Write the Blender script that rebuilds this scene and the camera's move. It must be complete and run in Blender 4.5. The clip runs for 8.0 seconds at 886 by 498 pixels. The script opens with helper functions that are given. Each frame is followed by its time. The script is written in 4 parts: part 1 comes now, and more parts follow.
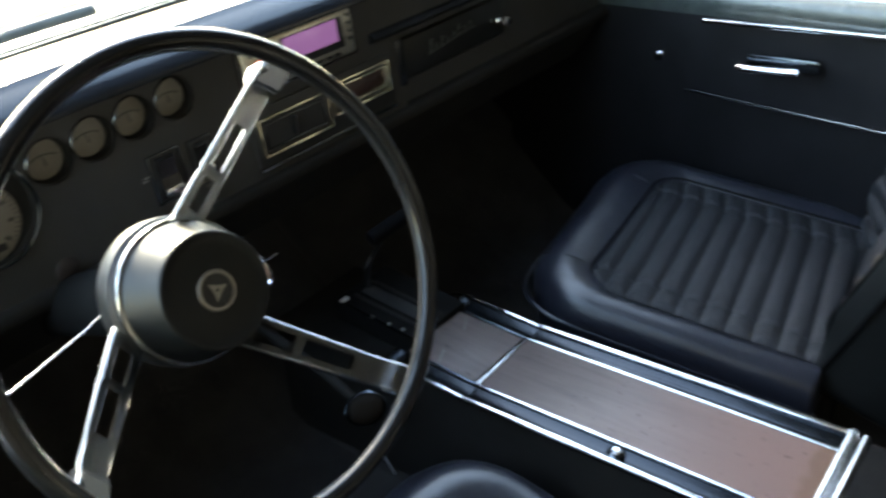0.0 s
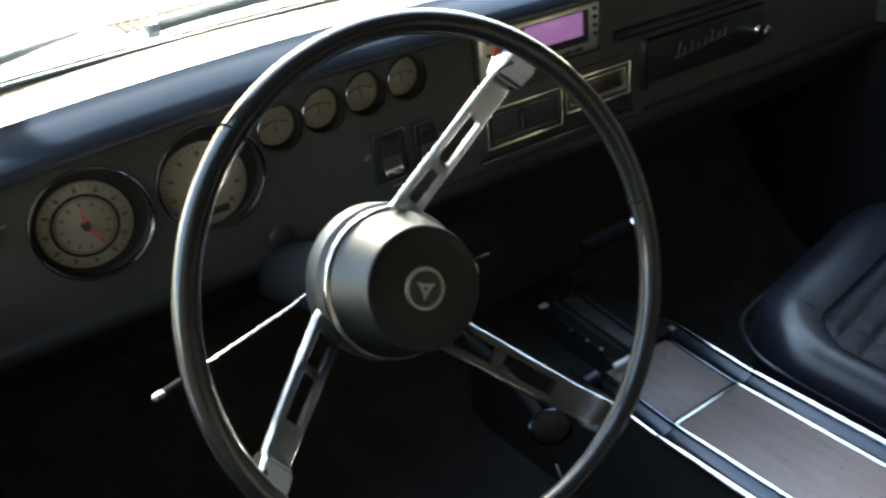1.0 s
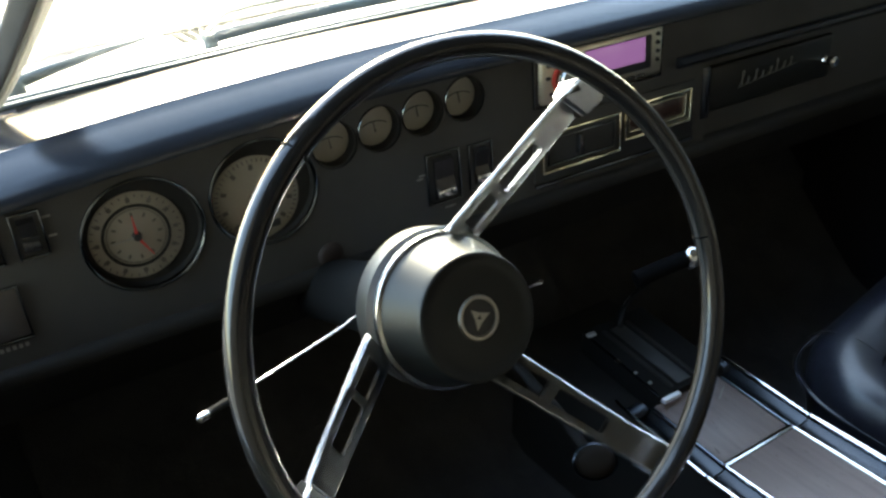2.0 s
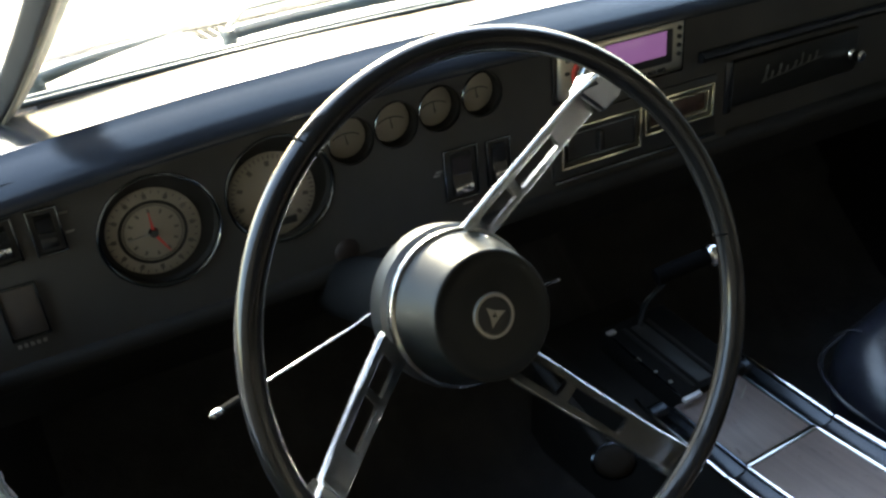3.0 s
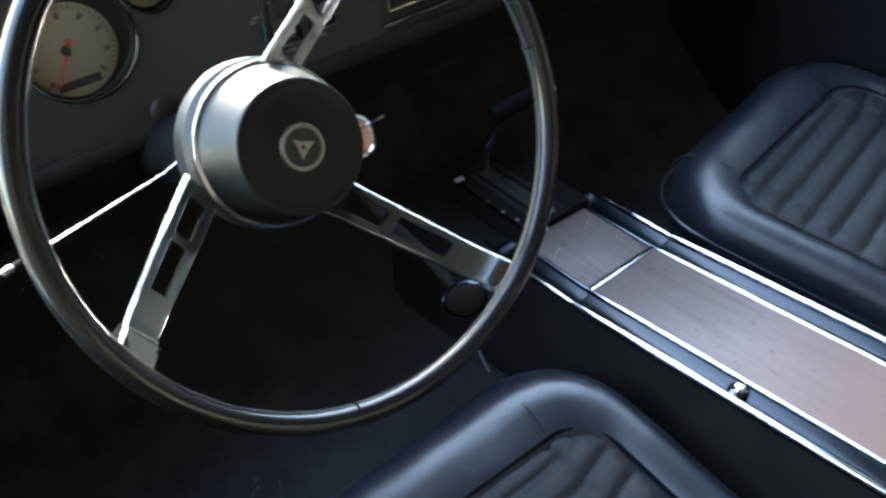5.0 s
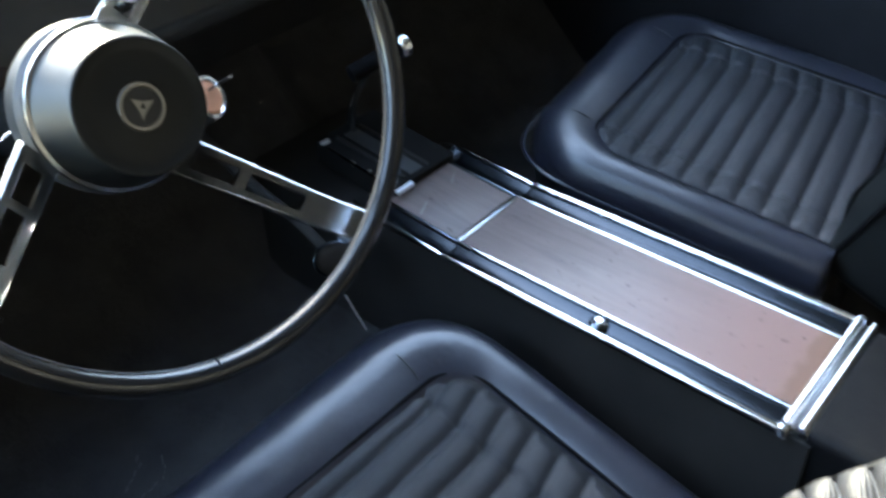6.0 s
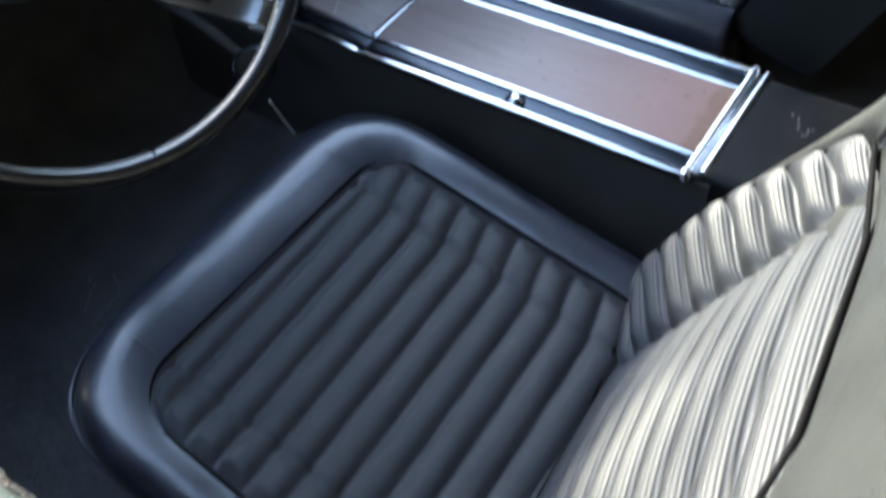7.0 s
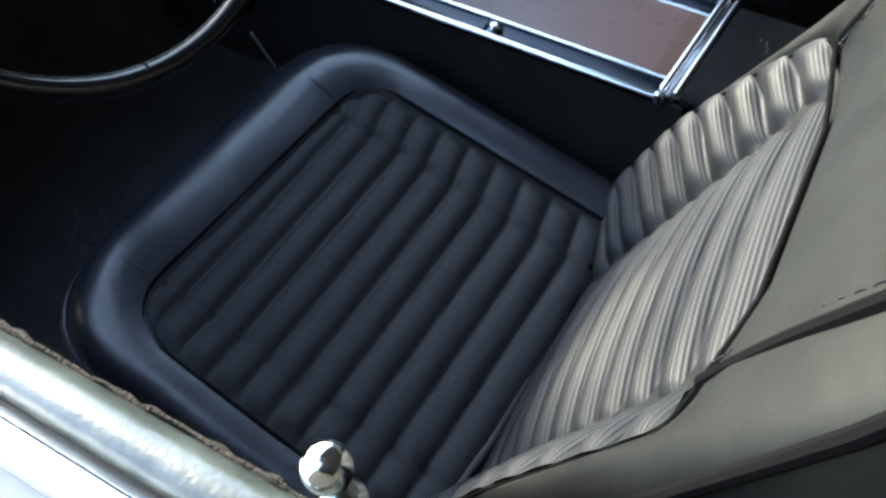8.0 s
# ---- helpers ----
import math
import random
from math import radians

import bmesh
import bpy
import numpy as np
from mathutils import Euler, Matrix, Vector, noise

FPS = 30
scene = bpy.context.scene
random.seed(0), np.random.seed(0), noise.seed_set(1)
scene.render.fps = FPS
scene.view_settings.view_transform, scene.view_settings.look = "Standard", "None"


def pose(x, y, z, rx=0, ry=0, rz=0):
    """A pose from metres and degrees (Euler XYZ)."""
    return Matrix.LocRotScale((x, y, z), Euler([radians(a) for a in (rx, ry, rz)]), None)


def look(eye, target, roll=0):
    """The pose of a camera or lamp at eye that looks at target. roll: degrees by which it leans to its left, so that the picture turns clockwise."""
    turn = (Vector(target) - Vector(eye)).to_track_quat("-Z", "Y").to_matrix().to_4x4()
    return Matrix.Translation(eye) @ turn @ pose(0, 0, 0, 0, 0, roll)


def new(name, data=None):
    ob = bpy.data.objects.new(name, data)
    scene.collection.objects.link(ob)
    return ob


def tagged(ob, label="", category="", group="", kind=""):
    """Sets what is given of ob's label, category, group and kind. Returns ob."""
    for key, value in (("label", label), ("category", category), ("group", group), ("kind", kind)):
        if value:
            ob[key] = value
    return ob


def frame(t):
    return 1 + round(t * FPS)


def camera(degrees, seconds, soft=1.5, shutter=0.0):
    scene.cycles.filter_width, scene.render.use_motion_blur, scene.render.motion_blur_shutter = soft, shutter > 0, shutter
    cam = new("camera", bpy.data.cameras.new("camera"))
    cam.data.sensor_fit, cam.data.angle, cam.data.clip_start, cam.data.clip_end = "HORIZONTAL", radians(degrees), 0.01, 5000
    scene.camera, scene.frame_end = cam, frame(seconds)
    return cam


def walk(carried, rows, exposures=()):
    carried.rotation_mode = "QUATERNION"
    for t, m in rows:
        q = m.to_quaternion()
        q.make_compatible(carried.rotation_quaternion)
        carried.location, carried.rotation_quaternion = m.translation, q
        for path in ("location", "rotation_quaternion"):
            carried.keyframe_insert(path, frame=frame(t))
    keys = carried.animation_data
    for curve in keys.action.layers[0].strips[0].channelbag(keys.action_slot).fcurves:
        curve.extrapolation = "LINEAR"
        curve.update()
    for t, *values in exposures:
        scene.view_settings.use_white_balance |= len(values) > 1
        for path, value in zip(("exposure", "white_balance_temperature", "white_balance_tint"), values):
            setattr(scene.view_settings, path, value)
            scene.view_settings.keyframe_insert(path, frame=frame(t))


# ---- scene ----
cam = camera(55.1, 8.0, 2.6, 0.5)
EXPOSURES = [(0.0, 4.05, 7500, 6), (1.5, 4.1, 7450, 4), (3.0, 3.75, 7450, 6), (3.5, 3.6, 7500, 8), (4.0, 4.1, 7200, 7), (4.5, 4.6, 7100, 8), (6.0, 4.75, 6750, 7), (6.5, 4.6, 6600, 7), (7.0, 4.42, 6600, 8), (7.5, 4.1, 6600, 8), (8.0, 3.45, 6600, 8)]
PATH = [
    (0, (-0.733, -0.591, 1.24), (0.501, 0.623, 0.239), -7.7),
    (0.5, (-0.718, -0.56, 1.237), (0.328, 0.826, 0.243), -6.1),
    (1, (-0.709, -0.521, 1.23), (0.186, 0.977, 0.253), -6.1),
    (1.5, (-0.708, -0.505, 1.228), (0.145, 1.038, 0.285), -5.7),
    (1.7, (-0.71, -0.496, 1.23), (0.134, 1.054, 0.289), -5.3),
    (3, (-0.701, -0.491, 1.226), (0.082, 1.091, 0.285), -5.6),
    (3.5, (-0.691, -0.49, 1.211), (0.035, 1.084, 0.214), -7.1),
    (4, (-0.68, -0.503, 1.193), (0.067, 0.999, 0.104), -7.8),
    (4.5, (-0.668, -0.517, 1.175), (0.156, 0.893, 0.02), -7.4),
    (5.8, (-0.652, -0.562, 1.169), (0.375, 0.635, -0.061), -5.8),
    (6, (-0.651, -0.572, 1.161), (0.403, 0.573, -0.095), -5.5),
    (6.5, (-0.665, -0.605, 1.161), (0.384, 0.38, -0.227), -6.1),
    (7, (-0.697, -0.624, 1.159), (0.223, 0.241, -0.392), -8.6),
    (7.5, (-0.731, -0.637, 1.152), (0.093, 0.14, -0.496), -9.3),
    (8, (-0.748, -0.649, 1.156), (0.15, 0.13, -0.453), -7.3),
]
walk(cam, [(t, look(eye, target, roll)) for t, eye, target, roll in PATH], EXPOSURES)

# ---- world, sun ----
SUN_SIDE, SUN_HEIGHT = -14.0, 28.0      # degrees to the driver's side of straight ahead, degrees up
world = bpy.data.worlds.new("sky")
scene.world = world
world.use_nodes = True
sky = world.node_tree.nodes.new("ShaderNodeTexSky")
sky.sky_type, sky.sun_disc = "NISHITA", False
sky.sun_elevation, sky.sun_rotation = radians(SUN_HEIGHT), radians(-SUN_SIDE)
sky.dust_density, sky.air_density = 1.0, 1.15
world.node_tree.links.new(sky.outputs[0], world.node_tree.nodes["Background"].inputs[0])
world.node_tree.nodes["Background"].inputs[1].default_value = 0.15
sun_lamp = bpy.data.lights.new("sun", "SUN")
sun_lamp.energy, sun_lamp.angle, sun_lamp.color = 1.6, radians(8.0), (0.99, 0.96, 0.78)
sun = new("sun", sun_lamp)
to_sun = Vector((-math.sin(radians(SUN_SIDE)) * math.cos(radians(SUN_HEIGHT)), math.cos(radians(SUN_SIDE)) * math.cos(radians(SUN_HEIGHT)), math.sin(radians(SUN_HEIGHT))))
sun.matrix_world = look(to_sun * 20, (0, 0, 0))


# ---- materials ----
def material(name, color, rough=0.5, metal=0.0, **more):
    m = bpy.data.materials.new(name)
    m.use_nodes = True
    b = m.node_tree.nodes["Principled BSDF"]
    b.inputs["Base Color"].default_value = (*color, 1)
    b.inputs["Roughness"].default_value = rough
    b.inputs["Metallic"].default_value = metal
    for key, value in more.items():
        b.inputs[key.replace("_", " ")].default_value = value
    return m


def coords(m, kind="Object", scale=(1, 1, 1)):
    n, l = m.node_tree.nodes, m.node_tree.links
    tc, mp = n.new("ShaderNodeTexCoord"), n.new("ShaderNodeMapping")
    mp.inputs["Scale"].default_value = scale
    l.new(tc.outputs[kind], mp.inputs["Vector"])
    return mp.outputs["Vector"]


def noise_tex(m, vec, scale, detail=4.0, rough=0.55):
    t = m.node_tree.nodes.new("ShaderNodeTexNoise")
    t.inputs["Scale"].default_value, t.inputs["Detail"].default_value, t.inputs["Roughness"].default_value = scale, detail, rough
    m.node_tree.links.new(vec, t.inputs["Vector"])
    return t.outputs["Fac"]


def ramp(m, fac, stops):
    r = m.node_tree.nodes.new("ShaderNodeValToRGB")
    while len(r.color_ramp.elements) < len(stops):
        r.color_ramp.elements.new(0.5)
    for e, (p, c) in zip(r.color_ramp.elements, stops):
        e.position, e.color = p, (*c, 1) if len(c) == 3 else c
    m.node_tree.links.new(fac, r.inputs["Fac"])
    return r.outputs["Color"]


def rough_by(m, fac, low, high):
    r = m.node_tree.nodes.new("ShaderNodeMapRange")
    r.inputs["To Min"].default_value, r.inputs["To Max"].default_value = low, high
    r.inputs["From Min"].default_value, r.inputs["From Max"].default_value = 0.3, 0.7
    m.node_tree.links.new(fac, r.inputs["Value"])
    m.node_tree.links.new(r.outputs["Result"], m.node_tree.nodes["Principled BSDF"].inputs["Roughness"])


def bump(m, heights, strength=0.3, distance=0.001):
    last = None
    for h in heights:
        b = m.node_tree.nodes.new("ShaderNodeBump")
        b.inputs["Strength"].default_value, b.inputs["Distance"].default_value = strength, distance
        m.node_tree.links.new(h, b.inputs["Height"])
        if last:
            m.node_tree.links.new(last, b.inputs["Normal"])
        last = b.outputs["Normal"]
    m.node_tree.links.new(last, m.node_tree.nodes["Principled BSDF"].inputs["Normal"])


def grained(name, low, high, rough, grain=900.0, strength=0.25, blotch=9.0, creased=0.0):
    """Leather-grained vinyl or plastic with blotchy gloss and slightly uneven colour."""
    m = material(name, high, sum(rough) / 2)
    v = coords(m)
    big = noise_tex(m, v, blotch, 5.0)
    m.node_tree.links.new(ramp(m, big, [(0.3, low), (0.7, high)]), m.node_tree.nodes["Principled BSDF"].inputs["Base Color"])
    rough_by(m, noise_tex(m, v, blotch * 0.6, 2.0), *rough)
    vor = m.node_tree.nodes.new("ShaderNodeTexVoronoi")
    vor.inputs["Scale"].default_value = grain
    m.node_tree.links.new(v, vor.inputs["Vector"])
    bump(m, [vor.outputs["Distance"]], strength, 0.0008)
    if creased:
        soft = m.node_tree.nodes.new("ShaderNodeBump")
        soft.inputs["Strength"].default_value, soft.inputs["Distance"].default_value = creased, 0.004
        m.node_tree.links.new(noise_tex(m, v, 38.0, 3.0, 0.6), soft.inputs["Height"])
        fine = m.node_tree.nodes["Principled BSDF"].inputs["Normal"].links[0].from_node
        m.node_tree.links.new(soft.outputs["Normal"], fine.inputs["Normal"])
    return m


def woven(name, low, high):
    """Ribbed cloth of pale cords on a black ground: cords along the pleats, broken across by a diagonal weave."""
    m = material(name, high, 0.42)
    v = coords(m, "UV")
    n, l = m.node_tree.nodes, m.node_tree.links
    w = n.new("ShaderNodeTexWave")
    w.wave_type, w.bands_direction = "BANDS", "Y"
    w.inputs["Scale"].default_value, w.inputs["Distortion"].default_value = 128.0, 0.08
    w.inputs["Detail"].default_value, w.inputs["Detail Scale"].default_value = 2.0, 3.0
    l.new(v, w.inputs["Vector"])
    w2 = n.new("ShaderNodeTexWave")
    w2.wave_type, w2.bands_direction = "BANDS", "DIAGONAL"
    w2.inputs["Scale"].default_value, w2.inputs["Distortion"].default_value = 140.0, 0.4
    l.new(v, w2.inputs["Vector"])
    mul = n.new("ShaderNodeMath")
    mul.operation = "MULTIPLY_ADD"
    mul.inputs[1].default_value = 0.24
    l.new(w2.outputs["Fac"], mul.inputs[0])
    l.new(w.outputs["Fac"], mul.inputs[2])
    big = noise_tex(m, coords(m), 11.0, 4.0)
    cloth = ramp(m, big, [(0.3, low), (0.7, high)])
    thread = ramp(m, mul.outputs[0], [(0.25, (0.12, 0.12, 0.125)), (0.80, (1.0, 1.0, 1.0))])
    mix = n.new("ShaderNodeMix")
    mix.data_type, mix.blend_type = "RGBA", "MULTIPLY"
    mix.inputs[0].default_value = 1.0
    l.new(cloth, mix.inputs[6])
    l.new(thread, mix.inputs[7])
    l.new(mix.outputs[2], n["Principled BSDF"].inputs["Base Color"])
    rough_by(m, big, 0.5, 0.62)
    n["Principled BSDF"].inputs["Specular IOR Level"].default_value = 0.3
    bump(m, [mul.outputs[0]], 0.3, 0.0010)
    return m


def metal(name, color, rough, scratch=60.0):
    m = material(name, color, sum(rough) / 2, 1.0)
    v = coords(m)
    rough_by(m, noise_tex(m, v, scratch, 6.0, 0.7), *rough)
    bump(m, [noise_tex(m, v, 14.0, 3.0)], 0.05, 0.002)
    return m


def wood(name):
    """Walnut veneer with the rear's pinkish glare in its colour: soft grain, short dark pits along it, bare orange wood
    at the rear end.
    """
    m = material(name, (0.2, 0.12, 0.09), 0.3)
    n, l = m.node_tree.nodes, m.node_tree.links
    g = noise_tex(m, coords(m, "Object", (38.0, 2.6, 8.0)), 3.0, 8.0, 0.6)
    grain = ramp(m, g, [(0.25, (0.108, 0.080, 0.071)), (0.5, (0.145, 0.106, 0.094)), (0.75, (0.172, 0.126, 0.113))])
    # brighter, pinker light towards the rear put into the colour, with an old water stain at the end
    split, add, taper, mix0 = n.new("ShaderNodeSeparateXYZ"), n.new("ShaderNodeMath"), n.new("ShaderNodeMapRange"), n.new("ShaderNodeMix")
    rng, mix = n.new("ShaderNodeMapRange"), n.new("ShaderNodeMix")
    l.new(coords(m), split.inputs["Vector"])
    add.operation = "MULTIPLY_ADD"
    add.inputs[1].default_value = 0.03
    l.new(noise_tex(m, coords(m), 28.0, 4.0), add.inputs[0])
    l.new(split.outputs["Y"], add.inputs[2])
    taper.inputs["From Min"].default_value, taper.inputs["From Max"].default_value = 0.08, -0.16
    l.new(add.outputs["Value"], taper.inputs["Value"])
    rng.inputs["From Min"].default_value, rng.inputs["From Max"].default_value = -0.208, -0.216
    l.new(add.outputs["Value"], rng.inputs["Value"])
    mix0.data_type = mix.data_type = "RGBA"
    l.new(taper.outputs["Result"], mix0.inputs[0])
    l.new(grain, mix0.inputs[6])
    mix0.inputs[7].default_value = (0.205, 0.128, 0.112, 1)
    l.new(rng.outputs["Result"], mix.inputs[0])
    l.new(mix0.outputs[2], mix.inputs[6])
    mix.inputs[7].default_value = (0.165, 0.098, 0.072, 1)
    pits = ramp(m, noise_tex(m, coords(m, "Object", (150.0, 62.0, 60.0)), 1.0, 2.0, 0.5), [(0.26, (0.5, 0.46, 0.44)), (0.34, (1.0, 1.0, 1.0))])
    dark = n.new("ShaderNodeMix")
    dark.data_type, dark.blend_type = "RGBA", "MULTIPLY"
    dark.inputs[0].default_value = 1.0
    l.new(mix.outputs[2], dark.inputs[6])
    l.new(pits, dark.inputs[7])
    l.new(dark.outputs[2], n["Principled BSDF"].inputs["Base Color"])
    rough_by(m, noise_tex(m, coords(m), 22.0, 5.0), 0.42, 0.56)
    n["Principled BSDF"].inputs["Coat Weight"].default_value = 0.1
    n["Principled BSDF"].inputs["Coat Roughness"].default_value = 0.32
    bump(m, [g], 0.08, 0.0005)
    return m


def carpeted(name, low, high):
    m = material(name, high, 0.95)
    v = coords(m)
    m.node_tree.links.new(ramp(m, noise_tex(m, v, 14.0, 6.0), [(0.3, low), (0.7, high)]), m.node_tree.nodes["Principled BSDF"].inputs["Base Color"])
    bump(m, [noise_tex(m, v, 500.0, 2.0), noise_tex(m, v, 60.0, 3.0)], 0.7, 0.004)
    return m


# Seat vinyl with the blue sky's reflection tinted into its base colour.
VINYL = grained("black_vinyl", (0.0125, 0.0138, 0.0205), (0.0175, 0.0190, 0.0285), (0.28, 0.40), 900.0, 0.12, 14.0, 0.3)
for key, value in (("Coat Weight", 0.4), ("Coat Roughness", 0.24), ("Specular IOR Level", 0.42)):
    VINYL.node_tree.nodes["Principled BSDF"].inputs[key].default_value = value
WORN = grained("worn_black_vinyl", (0.004, 0.004, 0.005), (0.009, 0.009, 0.0088), (0.36, 0.5), 500.0, 0.2, 30.0)
WORN.node_tree.nodes["Principled BSDF"].inputs["Specular IOR Level"].default_value = 0.12
PAD = grained("dash_pad_vinyl", (0.014, 0.0165, 0.022), (0.020, 0.024, 0.031), (0.13, 0.18), 700.0, 0.08)
PAD.node_tree.nodes["Principled BSDF"].inputs["Specular IOR Level"].default_value = 0.38
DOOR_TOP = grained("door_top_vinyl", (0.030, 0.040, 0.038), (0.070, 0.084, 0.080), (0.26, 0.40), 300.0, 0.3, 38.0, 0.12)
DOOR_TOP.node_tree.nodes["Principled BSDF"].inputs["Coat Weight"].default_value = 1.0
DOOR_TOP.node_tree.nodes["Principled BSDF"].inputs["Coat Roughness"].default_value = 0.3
DOOR_VINYL = grained("matt_door_vinyl", (0.006, 0.006, 0.0075), (0.011, 0.011, 0.013), (0.5, 0.65), 500.0, 0.2)
DOOR_VINYL.node_tree.nodes["Principled BSDF"].inputs["Specular IOR Level"].default_value = 0.25
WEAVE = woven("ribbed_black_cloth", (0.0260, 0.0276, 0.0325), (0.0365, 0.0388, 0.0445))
# The same seat vinyl without the sky tint, for the backrests' warmer light.
BACK_VINYL = grained("neutral_lit_vinyl", (0.0090, 0.0100, 0.0099), (0.0130, 0.0142, 0.0140), (0.42, 0.56), 900.0, 0.12, 14.0, 0.3)
BACK_VINYL.node_tree.nodes["Principled BSDF"].inputs["Specular IOR Level"].default_value = 0.38
FACE = grained("worn_dash_face", (0.026, 0.025, 0.0235), (0.042, 0.040, 0.037), (0.5, 0.65), 1500.0, 0.15)
PILLAR = grained("grey_brown_trim", (0.03, 0.029, 0.028), (0.045, 0.043, 0.041), (0.45, 0.6), 700.0, 0.2)
PANEL = grained("matt_black_panel", (0.014, 0.0138, 0.0135), (0.024, 0.0225, 0.021), (0.6, 0.75), 1500.0, 0.15)
PANEL.node_tree.nodes["Principled BSDF"].inputs["Specular IOR Level"].default_value = 0.2
GLOSS = grained("glossy_black_rim", (0.009, 0.009, 0.0095), (0.013, 0.013, 0.0135), (0.12, 0.17), 1400.0, 0.015, 5.0)
RUBBER = grained("black_rim_plastic", (0.011, 0.011, 0.012), (0.016, 0.016, 0.017), (0.22, 0.27), 1200.0, 0.03, 4.0)
HUB = grained("hub_plastic", (0.0065, 0.007, 0.0066), (0.0105, 0.011, 0.0104), (0.36, 0.44), 1100.0, 0.1)
HUB.node_tree.nodes["Principled BSDF"].inputs["Specular IOR Level"].default_value = 0.28
CHROME = metal("chrome", (0.82, 0.84, 0.86), (0.06, 0.16))
STEEL = metal("polished_steel", (0.42, 0.43, 0.44), (0.17, 0.22), 25.0)
SATIN = metal("satin_grey_metal", (0.20, 0.205, 0.21), (0.30, 0.38), 30.0)
DULL = metal("dull_badge_metal", (0.36, 0.34, 0.30), (0.3, 0.45), 200.0)
DARK_CHROME = metal("dark_channel_metal", (0.13, 0.15, 0.17), (0.12, 0.24))
CHANNEL = metal("blackened_channel_metal", (0.032, 0.036, 0.042), (0.16, 0.26))
BRASS = metal("yellowed_chrome", (0.92, 0.86, 0.66), (0.07, 0.14))
SILVER = metal("silver_plastic", (0.62, 0.58, 0.47), (0.3, 0.42))
WOOD = wood("walnut_veneer")
CARPET = carpeted("black_carpet", (0.034, 0.033, 0.035), (0.06, 0.058, 0.058))
FAINT = material("faint_scuff", (0.05, 0.05, 0.05), 0.6)
CARPET_SCUFF = material("dusty_scuff", (0.11, 0.105, 0.10), 0.9)
HEADLINER = carpeted("grey_headliner", (0.09, 0.09, 0.088), (0.125, 0.125, 0.122))
DIAL = grained("cream_dial", (0.225, 0.20, 0.16), (0.295, 0.265, 0.215), (0.45, 0.6), 200.0, 0.02)
RED = material("red_needle", (0.55, 0.05, 0.04), 0.4)
INK = material("black_ink", (0.02, 0.02, 0.02), 0.5)
NUMERAL = material("brown_numerals", (0.085, 0.075, 0.062), 0.6)
SCRIPT = material("worn_script", (0.075, 0.074, 0.07), 0.5)
# Only partly metallic: the pale base keeps a painted glint in any reflection.
GLINT = metal("pale_glint_metal", (0.75, 0.76, 0.78), (0.38, 0.5))
GLINT.node_tree.nodes["Principled BSDF"].inputs["Metallic"].default_value = 0.45
PEDAL = grained("worn_brown_rubber", (0.012, 0.009, 0.007), (0.020, 0.015, 0.011), (0.7, 0.85))
PEDAL.node_tree.nodes["Principled BSDF"].inputs["Specular IOR Level"].default_value = 0.15
PALE = material("pale_marks", (0.22, 0.21, 0.19), 0.5)
AMBER = grained("amber_lens", (0.55, 0.24, 0.14), (0.7, 0.36, 0.22), (0.25, 0.4), 300.0, 0.1)
PAINT = grained("pale_silver_paint", (0.29, 0.285, 0.31), (0.32, 0.315, 0.34), (0.25, 0.28), 2500.0, 0.01, 2.0)
FELT = carpeted("weatherstrip_felt", (0.008, 0.0075, 0.0075), (0.026, 0.020, 0.017))
BEAD = grained("beige_weatherstrip", (0.16, 0.14, 0.11), (0.22, 0.2, 0.16), (0.5, 0.7), 500.0, 0.2)
GROUND = grained("concrete_ground", (0.11, 0.108, 0.1), (0.16, 0.155, 0.145), (0.8, 0.95), 60.0, 0.5, 0.6)
# Black wiper parts lifted to grey-green: the glass's haze is in the colour.
HAZE_GREY = grained("haze_greyed_black", (0.075, 0.088, 0.084), (0.12, 0.135, 0.13), (0.4, 0.6), 300.0, 0.1, 20.0)
CORD = material("black_cord", (0.004, 0.004, 0.0045), 0.9, 0.0, Specular_IOR_Level=0.05)
MATT = material("matt_black", (0.012, 0.012, 0.012), 0.95, 0.0, Specular_IOR_Level=0.05)
GLASS = material("window_glass", (0.98, 1.0, 0.99), 0.0)


def thin_glass(m):
    """A thin pane: clear straight through, with mirror gloss that grows towards grazing."""
    n, l = m.node_tree.nodes, m.node_tree.links
    clear, gloss, mix = n.new("ShaderNodeBsdfTransparent"), n.new("ShaderNodeBsdfGlossy"), n.new("ShaderNodeMixShader")
    facing, power, gain = n.new("ShaderNodeLayerWeight"), n.new("ShaderNodeMath"), n.new("ShaderNodeMath")
    clear.inputs["Color"].default_value = (0.95, 0.97, 0.96, 1)
    gloss.inputs["Roughness"].default_value = 0.02
    power.operation, gain.operation = "POWER", "MULTIPLY_ADD"
    power.inputs[1].default_value = 5.0
    gain.inputs[1].default_value, gain.inputs[2].default_value = 0.25, 0.02
    l.new(facing.outputs["Facing"], power.inputs[0])
    l.new(power.outputs["Value"], gain.inputs[0])
    l.new(gain.outputs["Value"], mix.inputs["Fac"])
    l.new(clear.outputs["BSDF"], mix.inputs[1])
    l.new(gloss.outputs["BSDF"], mix.inputs[2])
    l.new(mix.outputs["Shader"], n["Material Output"].inputs["Surface"])


thin_glass(GLASS)
SCREEN = material("purple_display", (0.1, 0.03, 0.12), 0.2, 0.0, Emission_Strength=1.0)
SCREEN.node_tree.nodes["Principled BSDF"].inputs["Emission Color"].default_value = (0.016, 0.0075, 0.020, 1)


# ---- mesh helpers ----
ORIGIN = {}


def thing(name, at, label, category, group=""):
    e = new(name)
    e.location = at
    e.empty_display_size = 0.05
    ORIGIN[e.name] = Vector(at)
    return tagged(e, label, category, group)


